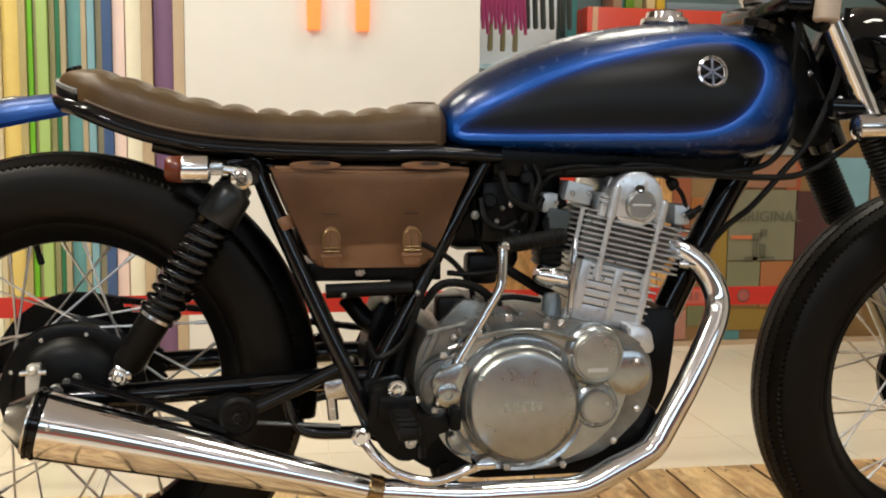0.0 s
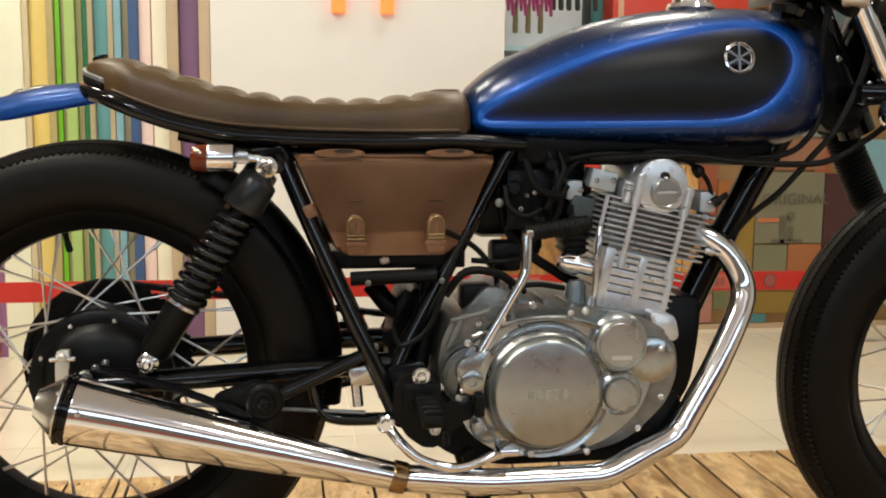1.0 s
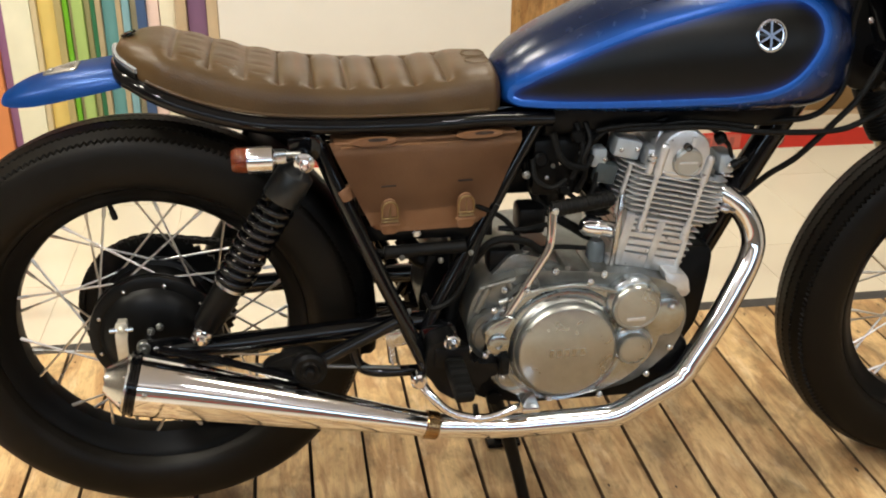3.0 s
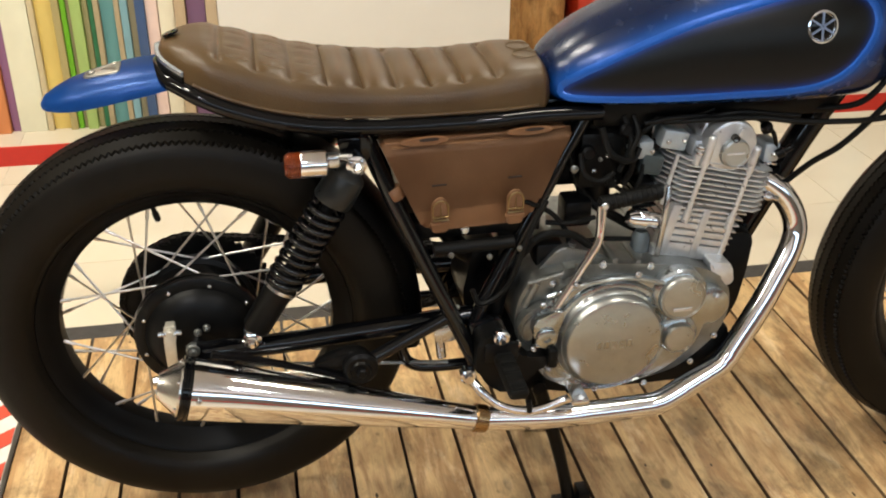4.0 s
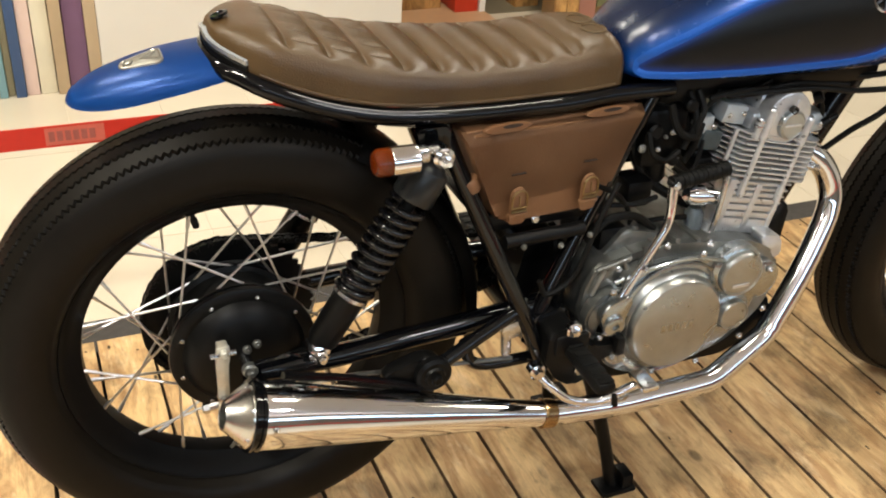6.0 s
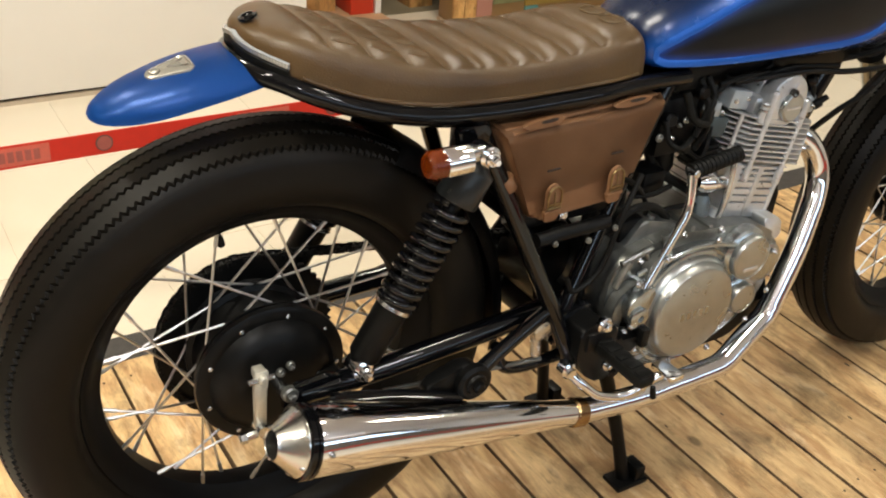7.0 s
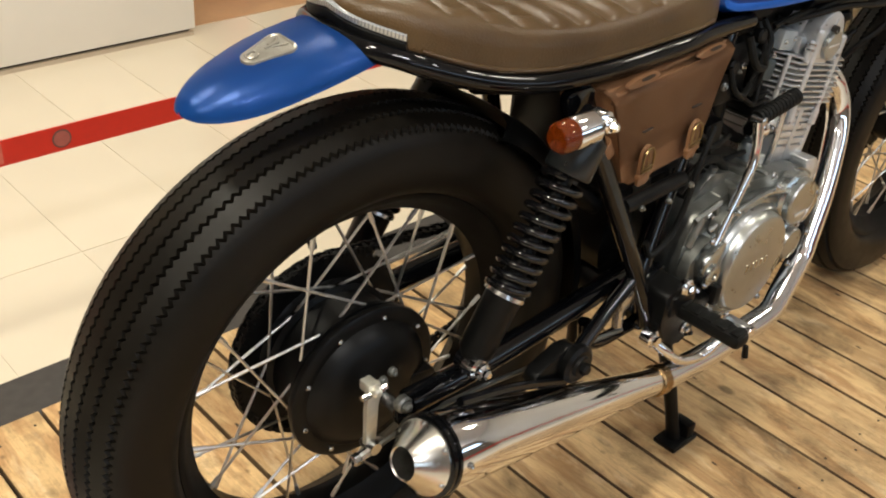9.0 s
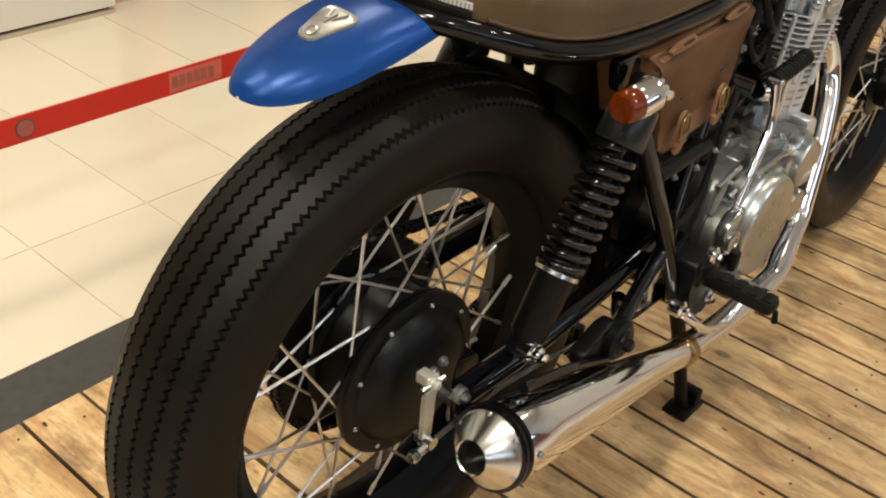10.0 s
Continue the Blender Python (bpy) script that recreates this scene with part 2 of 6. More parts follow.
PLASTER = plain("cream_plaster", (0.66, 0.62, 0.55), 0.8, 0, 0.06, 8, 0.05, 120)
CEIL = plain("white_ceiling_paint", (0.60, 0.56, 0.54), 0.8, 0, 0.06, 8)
FAR = plain("brown_grey_unseen_wall", (0.15, 0.13, 0.11), 0.8, 0, 0.1, 6)
# near-black for gaps and holes, their shade put into the colour; nails share it
DARK = plain("dark_gap_shade_and_nails", (0.03, 0.025, 0.02), 0.8)
RED = plain("red_webbing", (0.58, 0.028, 0.016), 0.5, 0, 0.08, 300, 0.10, 1500)
RED_PAINT = plain("red_paint", (0.56, 0.040, 0.014), 0.35, 0, 0.08, 20)
GREY_PRINT = plain("grey_print", (0.13, 0.07, 0.06), 0.6, 0, 0.25, 200)
WHITE_TAPE = plain("white_tape", (0.72, 0.67, 0.60), 0.45, 0, 0.05, 60)
RED_TAPE = plain("red_tape", (0.60, 0.07, 0.035), 0.45, 0, 0.08, 60)
SIGN = glowing("orange_sign_light", (1.0, 0.22, 0.05), 1.1)


def tone(name, color, rough=0.45):
    return plain(name, color, rough, 0, 0.08, 12, 0.02, 150)


# ---- mesh helpers ----
ORIGIN = {}


def root(name, at, label, category, group=""):
    ob = new(name)
    ob.empty_display_size = 0.1
    ob.location = at
    ORIGIN[ob] = Matrix.Translation(at)
    return tagged(ob, label, category, group)


def link_mesh(name, me, parent=None, at=None):
    ob = new(name, me)
    if parent is not None:
        ob.parent = parent
        ob.matrix_parent_inverse = ORIGIN.get(parent, Matrix()).inverted()
    if at is not None:
        ob.matrix_basis = at
    ORIGIN[ob] = at.copy() if at is not None else Matrix()
    return ob


def mesh_of(name, bm, mat, sharp=35):
    bmesh.ops.recalc_face_normals(bm, faces=bm.faces)
    me = bpy.data.meshes.new(name)
    bm.to_mesh(me)
    bm.free()
    me.materials.append(mat)
    if sharp:
        for p in me.polygons:
            p.use_smooth = True
        me.set_sharp_from_angle(angle=radians(sharp))
    return me


def part(name, bm, mat, parent=None, label="", sharp=35):
    ob = link_mesh(name, mesh_of(name, bm, mat, sharp), parent)
    if label:
        ob["label"] = label
    return ob


def thing(name, bm, mat, label, category, group="", kind="", sharp=35):
    return tagged(part(name, bm, mat, None, "", sharp), label, category, group, kind)


def box(bm, x0, x1, y0, y1, z0, z1, bevel=0.0, m=None):
    made = bmesh.ops.create_cube(bm, size=1.0)["verts"]
    bmesh.ops.scale(bm, vec=(x1 - x0, y1 - y0, z1 - z0), verts=made)
    bmesh.ops.translate(bm, vec=((x0 + x1) / 2, (y0 + y1) / 2, (z0 + z1) / 2), verts=made)
    if bevel:
        edges = list({e for v in made for e in v.link_edges})
        made = list({v for f in bmesh.ops.bevel(bm, geom=edges, offset=bevel, segments=2, affect="EDGES", profile=0.5)["faces"] for v in f.verts} | {v for v in made if v.is_valid})
    if m is not None:
        bmesh.ops.transform(bm, matrix=m, verts=made)
    return bm


def cube(*a, **k):
    return box(bmesh.new(), *a, **k)


def smooth_path(points, n=8):
    """Points of a curve through the given points."""
    p = [Vector(q) for q in points]
    if len(p) < 3:
        return p
    p = [2 * p[0] - p[1]] + p + [2 * p[-1] - p[-2]]
    out = []
    for i in range(1, len(p) - 2):
        a, b, c, d = p[i - 1:i + 3]
        for k in range(n):
            t = k / n
            out.append(0.5 * (2 * b + (c - a) * t + (2 * a - 5 * b + 4 * c - d) * t * t + (3 * b - a - 3 * c + d) * t ** 3))
    return out + [p[-2]]


def loft(bm, rings, cap=True, closed=True):
    rows = [[bm.verts.new(q) for q in ring] for ring in rings]
    n = len(rows[0])
    for a, b in zip(rows, rows[1:]):
        for i in range(n if closed else n - 1):
            j = (i + 1) % n
            bm.faces.new((a[i], a[j], b[j], b[i]))
    if cap:
        bm.faces.new(rows[0])
        bm.faces.new(list(reversed(rows[-1])))
    return bm


def tube(bm, points, r, seg=12, smooth=8, cap=True):
    """A pipe along a smooth path; r is one radius or one for each given point."""
    pts = smooth_path(points, smooth) if smooth else [Vector(p) for p in points]
    n = len(pts)
    if isinstance(r, (int, float)):
        rad = [r] * n
    else:
        rad = [float(v) for v in np.interp(np.linspace(0, len(r) - 1, n), range(len(r)), r)]
    t0 = (pts[1] - pts[0]).normalized()
    side = t0.orthogonal().normalized()
    rings = []
    for i in range(n):
        t = (pts[min(i + 1, n - 1)] - pts[max(i - 1, 0)]).normalized()
        side = (side - t * side.dot(t)).normalized()
        up = t.cross(side)
        rings.append([pts[i] + rad[i] * (math.cos(a) * side + math.sin(a) * up) for a in (2 * math.pi * k / seg for k in range(seg))])
    return loft(bm, rings, cap)


def pipe(points, r, seg=12, smooth=8):
    return tube(bmesh.new(), points, r, seg, smooth)


def lathe(bm, profile, at, axis, seg=32, cap=True):
    """Turns (distance along the axis, radius) round an axis."""
    axis = Vector(axis).normalized()
    side = axis.orthogonal().normalized()
    up = axis.cross(side)
    at = Vector(at)
    rings = [[at + axis * d + r * (math.cos(a) * side + math.sin(a) * up) for a in (2 * math.pi * k / seg for k in range(seg))] for d, r in profile]
    return loft(bm, rings, cap)


def turned(profile, at, axis, seg=32):
    return lathe(bmesh.new(), profile, at, axis, seg)


def prism(bm, outline, y0, y1, bevel=0.0):
    """An outline of (x, z) pushed from y0 to y1."""
    a = [bm.verts.new((x, y0, z)) for x, z in outline]
    b = [bm.verts.new((x, y1, z)) for x, z in outline]
    f0 = bm.faces.new(a)
    f1 = bm.faces.new(list(reversed(b)))
    n = len(a)
    for i in range(n):
        bm.faces.new((a[i], b[i], b[(i + 1) % n], a[(i + 1) % n]))
    if bevel:
        edges = list({e for f in (f0, f1) for e in f.edges})
        bmesh.ops.bevel(bm, geom=edges, offset=bevel, segments=2, affect="EDGES", profile=0.5)
    return bm


def slab(outline, y0, y1, bevel=0.0):
    return prism(bmesh.new(), outline, y0, y1, bevel)


def round_outline(points, r=0.01, n=4):
    """The outline with its corners rounded."""
    p = [Vector((a, b, 0)) for a, b in points]
    out = []
    for i in range(len(p)):
        a, b, c = p[i - 1], p[i], p[(i + 1) % len(p)]
        k = min(r, (a - b).length * 0.45, (c - b).length * 0.45)
        s, e = b + (a - b).normalized() * k, b + (c - b).normalized() * k
        for j in range(n + 1):
            t = j / n
            q = s * (1 - t) ** 2 + b * 2 * t * (1 - t) + e * t * t
            out.append((q.x, q.y))
    return out


def disc_bolt(parent, name, at, r, h, mat, axis=(0, -1, 0), label=""):
    bm = turned([(0, r), (h * 0.75, r), (h, r * 0.8)], at, axis, 16)
    lathe(bm, [(h * 0.9, r * 0.55), (h * 1.5, r * 0.55), (h * 1.7, r * 0.35)], at, axis, 6)
    return part(name, bm, mat, parent, label, 30)


def curve(xs, ys, x):
    """A smooth curve through given values."""
    xs, ys = np.asarray(xs, float), np.asarray(ys, float)
    g = np.gradient(ys, xs)
    i = int(np.clip(np.searchsorted(xs, x) - 1, 0, len(xs) - 2))
    h = xs[i + 1] - xs[i]
    t = float(np.clip((x - xs[i]) / h, 0, 1))
    return float((2 * t ** 3 - 3 * t * t + 1) * ys[i] + (t ** 3 - 2 * t * t + t) * h * g[i] + (3 * t * t - 2 * t ** 3) * ys[i + 1] + (t ** 3 - t * t) * h * g[i + 1])


# ---- the hall ----
FLOOR = -0.12
C = 1.62          # the motorcycle's middle plane
BACK = 3.85       # front of the display wall

tagged(part("floor", cube(-4.2, 5.2, -3.2, 8.2, FLOOR - 0.2, FLOOR - 0.0018), GROUT), "cream glossy tiled floor of a shopping hall", "floor", kind="structure")
# unseen walls, added; south and west are dark to deepen reflections, east is pale
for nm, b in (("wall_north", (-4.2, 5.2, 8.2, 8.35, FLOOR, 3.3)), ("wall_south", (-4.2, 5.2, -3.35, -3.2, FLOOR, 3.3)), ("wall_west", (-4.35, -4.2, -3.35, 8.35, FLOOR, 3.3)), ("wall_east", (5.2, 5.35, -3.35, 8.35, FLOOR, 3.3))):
    tagged(part(nm, cube(*b), PLASTER if nm in ("wall_north", "wall_east") else FAR), "unseen plain cream plaster wall added to close the hall" if nm in ("wall_north", "wall_east") else "unseen plain brown-grey wall added to close the hall and darken reflections", "wall", kind="structure")
tagged(part("ceiling", cube(-4.35, 5.35, -3.35, 8.35, 3.3, 3.4), CEIL), "plain white ceiling above the display", "ceiling", kind="structure")
tagged(part("carpet_strip", cube(-4.0, 5.0, 2.0, 2.455, FLOOR - 0.003, FLOOR + 0.004), CARPET), "dark grey carpet strip along the wooden deck", "carpet", kind="structure")

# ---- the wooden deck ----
# core under the boards, coloured near-black as the shade seen through the gaps
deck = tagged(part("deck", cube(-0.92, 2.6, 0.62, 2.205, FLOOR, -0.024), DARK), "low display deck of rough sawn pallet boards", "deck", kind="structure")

# ---- red belt in front of the display wall ----
PATCHED = plain("pale_red_print", (0.60, 0.13, 0.09), 0.6, 0, 0.12, 200)
FADED = plain("faded_red_print", (0.36, 0.10, 0.08), 0.6, 0, 0.15, 200)
belt = part("barrier_belt", cube(-4.2, 5.2, 2.419, 2.421, 0.339, 0.385), RED)
tagged(belt, "red webbing barrier belt with grey printed marks", "barrier belt")
for lx in (-0.520, -0.034, 0.451, 0.937, -1.006, 1.423):
    bm = bmesh.new()
    lathe(bm, [(0, 0.0168), (0.0008, 0.0168)], (lx, 2.4188, 0.362), (0, -1, 0), 24)
    part("round_mark", bm, GREY_PRINT, belt, "grey round printed mark", 0)
    bm = bmesh.new()
    lathe(bm, [(0, 0.0142), (0.0004, 0.0142)], (lx, 2.4178, 0.362), (0, -1, 0), 24)
    part("mark_face", bm, FADED, belt, "faded red-grey inside of the mark", 0)
for lx in (-0.195, -0.681, 0.291, 0.776, 1.262):
    part("word_patch", cube(lx - 0.054, lx + 0.060, 2.4184, 2.4189, 0.3435, 0.3805), PATCHED, belt, "paler printed patch", 0)
    for k in range(6):
        part("word_bar", cube(lx - 0.047 + k * 0.0155, lx - 0.036 + k * 0.0155, 2.4176, 2.4183, 0.3515, 0.3725), FADED, belt, "faded bar of unreadable lettering", 0)

thing("barrier_belt", cube(-4.2, 5.2, 0.399, 0.401, 0.300, 0.356), RED, "red webbing barrier belt along the front of the deck", "barrier belt")
tagged(part("window_1", cube(-3.6, 4.6, -3.2, -3.17, 1.75, 2.25, bevel=0.004), glowing("cool_shop_light", (0.62, 0.80, 1.0), 4.2)), "long lit shop window band across the hall", "window", kind="structure")

# ---- white display kiosk with glowing sign ----
kiosk = root("display_kiosk", (0.06, 4.0, FLOOR), "tall plain white laminate display kiosk standing on the floor", "kiosk")
part("body", cube(-0.512, 0.560, BACK, 4.62, FLOOR + 0.026, 2.4, bevel=0.004), WHITE, kiosk)
part("plinth", cube(-0.502, 0.545, BACK + 0.02, 4.60, FLOOR + 0.014, FLOOR + 0.026), DARK, kiosk, "dark recessed joint")
part("skirting", cube(-0.508, 0.556, BACK + 0.006, 4.61, FLOOR, FLOOR + 0.014), tone("beige_skirting", (0.50, 0.42, 0.32)), kiosk, "low beige skirting")
for sx in (-0.0805, 0.096):
    bm = bmesh.new()
    a = [(sx, 1.124), (sx + 0.047, 1.124), (sx + 0.053, 1.433), (sx - 0.006, 1.433)]
    prism(bm, a, BACK - 0.03, BACK - 0.001, 0.003)
    part("sign_bar", bm, SIGN, kiosk, "glowing orange sign bar")

# ---- stack of coloured boards ----
BOARDS = (
    (-0.551, -0.514, (0.42, 0.32, 0.21), "tan"), (-0.618, -0.554, (0.150, 0.075, 0.150), "purple"), (-0.659, -0.623, (0.40, 0.30, 0.19), "tan"),
    (-0.714, -0.663, (0.72, 0.62, 0.48), "cream"), (-0.758, -0.719, (0.66, 0.50, 0.45), "pale pink"), (-0.792, -0.761, (0.035, 0.075, 0.18), "dark blue"),
    (-0.816, -0.795, (0.26, 0.23, 0.14), "olive"), (-0.842, -0.819, (0.17, 0.32, 0.37), "light blue"), (-0.862, -0.846, (0.36, 0.29, 0.18), "tan"),
    (-0.911, -0.865, (0.10, 0.27, 0.28), "teal"), (-0.930, -0.914, (0.34, 0.28, 0.17), "tan"), (-0.948, -0.933, (0.015, 0.13, 0.055), "dark green"),
    (-0.970, -0.952, (0.27, 0.25, 0.12), "olive"), (-1.008, -0.974, (0.30, 0.42, 0.13), "light green"), (-1.022, -1.011, (0.22, 0.20, 0.10), "olive"),
    (-1.041, -1.025, (0.13, 0.38, 0.012), "lime green"), (-1.068, -1.045, (0.34, 0.28, 0.12), "mustard"), (-1.127, -1.071, (0.62, 0.47, 0.14), "yellow"),
    (-1.147, -1.130, (0.50, 0.42, 0.26), "straw"), (-1.242, -1.151, (0.74, 0.65, 0.50), "cream"), (-1.272, -1.246, (0.24, 0.11, 0.22), "mauve"),
    (-1.355, -1.277, (0.55, 0.20, 0.07), "orange"), (-1.444, -1.365, (0.05, 0.10, 0.25), "navy"), (-1.542, -1.454, (0.55, 0.05, 0.03), "red"),
)
for k, (x0, x1, col, word) in enumerate(BOARDS):
    push = 0.012 * math.sin(k * 2.3)
    bm = cube(x0 - 0.0008, x1 + 0.0008, BACK + push, BACK + 0.42, FLOOR, 2.25 + 0.05 * math.sin(k * 1.7), bevel=0.002)
    thing("coloured_board", bm, tone(word.replace(" ", "_") + "_board", tuple(min(0.8, v * 1.2) for v in col)), "tall " + word + " painted board standing upright on the floor", "board", "coloured boards")

# ---- collage cabinet with printed squares ----
cab = root("collage_cabinet", (1.85, 4.1, FLOOR), "shop cabinet covered in a patchwork of printed pictures", "cabinet")
part("body", cube(1.315, 2.90, 4.06, 4.17, FLOOR + 0.02, 0.89, bevel=0.004), tone("ochre_print", (0.20, 0.11, 0.035)), cab)
part("base", cube(1.307, 2.92, 4.045, 4.165, FLOOR, FLOOR + 0.02), tone("tan_base", (0.42, 0.30, 0.19)), cab, "tan base board")
PATCH = (
    (1.683, 1.984, 0.241, 0.538, (0.27, 0.25, 0.15)), (1.989, 2.148, 0.145, 0.533, (0.085, 0.022, 0.018)), (1.598, 1.677, 0.124, 0.464, (0.38, 0.23, 0.03)),
    (1.513, 1.593, 0.145, 0.389, (0.48, 0.09, 0.02)), (1.513, 1.683, 0.395, 0.506, (0.45, 0.16, 0.03)), (1.704, 1.979, 0.549, 0.676, (0.42, 0.19, 0.10)),
    (1.936, 2.000, 0.538, 0.676, (0.50, 0.10, 0.03)), (1.683, 1.831, 0.060, 0.235, (0.26, 0.25, 0.13)), (1.836, 1.984, 0.039, 0.235, (0.48, 0.17, 0.05)),
    (1.513, 1.677, -0.036, 0.118, (0.20, 0.20, 0.08)), (1.683, 1.979, -0.057, 0.033, (0.36, 0.22, 0.03)), (2.158, 2.317, 0.251, 0.676, (0.30, 0.55, 0.62)),
    (2.158, 2.317, -0.014, 0.241, (0.45, 0.28, 0.14)), (1.430, 1.508, 0.039, 0.304, (0.45, 0.24, 0.05)), (1.430, 1.508, 0.315, 0.591, (0.40, 0.11, 0.04)),
    (1.430, 1.508, -0.092, 0.030, (0.55, 0.24, 0.17)), (1.683, 1.750, -0.098, -0.060, (0.10, 0.30, 0.30)), (1.430, 1.683, 0.602, 0.782, (0.48, 0.30, 0.13)),
    (1.704, 2.148, 0.687, 0.804, (0.35, 0.36, 0.33)), (2.328, 2.634, 0.039, 0.676, (0.44, 0.25, 0.11)),
)
for k, (x0, x1, z0, z1, col) in enumerate(PATCH):
    part("picture", cube(x0, x1, 4.052 - 0.0011 * (k % 3), 4.0605, z0, z1), tone("picture_print", tuple(v * 0.6 for v in col), 0.5), cab, "", 0)
for x0, x1 in ((1.313, 1.366), (1.370, 1.426)):
    part("end_post", cube(x0, x1, 4.046, 4.0595, FLOOR + 0.02, 0.88, bevel=0.003), CRATE, cab, "tan wooden end post")
ink = tone("dark_print", (0.09, 0.085, 0.05))
txt = bpy.data.curves.new("word", "FONT")
txt.body, txt.size, txt.extrude = "ORIGINAL", 0.0655, 0.0006
word = new("word", txt)
word.matrix_basis = pose(1.706, 4.0475, 0.405, 90, 0, 0)
deps = bpy.context.evaluated_depsgraph_get()
wme = bpy.data.meshes.new_from_object(word.evaluated_get(deps))
bpy.data.objects.remove(word)
wme.materials.append(ink)
lettering = link_mesh("lettering", wme, cab, pose(1.706, 4.0475, 0.405, 90, 0, 0))
lettering["label"] = "dark printed word on a green square"
for x0, x1, z0, z1 in ((1.794, 1.815, 0.241, 0.326), (1.825, 1.852, 0.251, 0.310), (1.788, 1.831, 0.331, 0.357), (1.825, 1.857, 0.342, 0.373), (1.757, 1.894, 0.241, 0.257)):
    part("print_bar", cube(x0, x1, 4.0470, 4.0480, z0, z1), ink, cab, "", 0)
part("print_stripe", cube(1.693, 1.788, 4.0470, 4.0480, 0.331, 0.347), tone("orange_print", (0.48, 0.14, 0.05)), cab, "", 0)

# ---- goods behind the kiosk ----
sh = root("shop_rack", (0.9, 4.4, FLOOR), "open shop rack with teal posts", "rack")
teal = tone("teal_post", (0.03, 0.16, 0.16))
for px in (1.131, 1.359):
    part("post", cube(px, px + 0.045, 4.62, 4.66, FLOOR, 2.3, bevel=0.003), teal, sh)
part("post", cube(0.604, 0.643, 4.70, 4.74, FLOOR, 2.3, bevel=0.003), teal, sh)
for y0 in (4.34, 4.43, 4.62):
    part("top_rail", cube(0.60, 2.9, y0, y0 + 0.04, 2.30, 2.33), teal, sh)
for px in (0.60, 1.131, 2.86):
    part("top_bracket", cube(px, px + 0.04, 4.34, 4.80, 2.33, 2.35), teal, sh)
part("rear_panel", cube(0.60, 2.9, 4.80, 4.84, FLOOR, 2.3), tone("grey_teal_panel", (0.10, 0.15, 0.15)), sh)
part("rear_board", cube(0.605, 1.126, 4.785, 4.797, 0.36, 2.28), tone("white_peg_board", (0.74, 0.76, 0.78)), sh, "white rear board")
part("shelf", cube(0.62, 1.135, 4.40, 4.795, 1.037, 1.057), tone("pale_blue_shelf", (0.40, 0.60, 0.68)), sh)
for hx in (0.604, 0.653, 0.708, 0.763, 0.817):
    bm = bmesh.new()
    for q in range(4):
        tube(bm, [(hx + q * 0.012, 4.36 - 0.01 * q, 1.47), (hx + q * 0.014 - 0.01, 4.34, 1.349), (hx + q * 0.02 - 0.012, 4.35, 1.238 - 0.02 * q)], [0.008, 0.012, 0.007], 8, 5)
    tube(bm, [(hx, 4.36, 1.46), (hx, 4.36, 2.31)], 0.003, 6, 0)
    strap_ob = thing("hanging_strap", bm, tone("wine_red_strap", (0.30, 0.035, 0.13), 0.30), "wine-red hanging straps on the shop rack", "strap", "hanging straps")
    bm = turned([(0, 0.010), (0.10, 0.012), (0.12, 0.010)], (hx + 0.006, 4.36, 1.228), (0, 0.05, -1), 10)
    part("strap_end", bm, tone("olive_handle", (0.16, 0.14, 0.07)), strap_ob, "olive tubular strap end")
for k, hx in enumerate((0.892, 0.927, 0.962, 1.001, 1.041, 1.081)):
    bm = turned([(0, 0.012), (0.16, 0.012), (0.17, 0.008)], (hx, 4.45, 1.385), (0.05, 0, -1), 10)
    tube(bm, [(hx, 4.45, 1.38), (hx, 4.45, 2.31)], 0.002, 6, 0)
    thing("hanging_tool", bm, tone("dark_tool", (0.03, 0.035, 0.03)), "dark slim tool hanging on the shop rack", "tool", "hanging tools")
for z in (0.955, 0.605):
    part("hook_rail", pipe([(0.60, 4.47, z), (1.126, 4.47, z)], 0.006, 8, 0), STEEL, sh, "thin steel hook rail")
    for px in (0.62, 1.11):
        part("rail_arm", pipe([(px, 4.47, z), (px, 4.785, z)], 0.005, 8, 0), STEEL, sh)
LOWER = ((0.955, 0.66, 0.045, 6, 0.27, ((0.74, 0.48, 0.30), (0.46, 0.22, 0.13))), (0.605, 0.65, 0.042, 7, 0.18, ((0.62, 0.20, 0.16), (0.50, 0.10, 0.09), (0.70, 0.42, 0.36))))
for top, x0, gap, count, drop, tints in LOWER:
    for k in range(count):
        hx = x0 + gap * k
        bm = bmesh.new()
        for q in (-1, 1):
            tube(bm, [(hx, 4.47, top - 0.004), (hx + q * 0.012, 4.455, top - 0.06), (hx + q * 0.017, 4.450, top - drop * 0.65), (hx + q * 0.006, 4.452, top - drop - 0.01 * (k % 3))], [0.005, 0.009, 0.010, 0.006], 8, 5)
        thing("hanging_strap", bm, tone("soft_leather_strap", tints[k % len(tints)], 0.40), ("peach leather strap loop hanging on a hook rail" if drop > 0.2 else "pinkish-red strap loop hanging on a hook rail"), "strap", "lower hanging straps")
thing("red_case", cube(1.200, 2.055, 4.55, 4.78, 1.068, 1.334, bevel=0.008), RED_PAINT, "bright red storage case with a pale strap", "case")
thing("case_strap", cube(1.225, 1.250, 4.546, 4.549, 1.068, 1.332), tone("peach_strap", (0.62, 0.36, 0.22)), "pale peach strap across the red case", "strap")
thing("case_shelf", cube(1.14, 2.24, 4.45, 4.795, 1.058, 1.066), tone("tan_shelf", (0.42, 0.30, 0.18)), "tan shelf carrying the red case", "shelf")
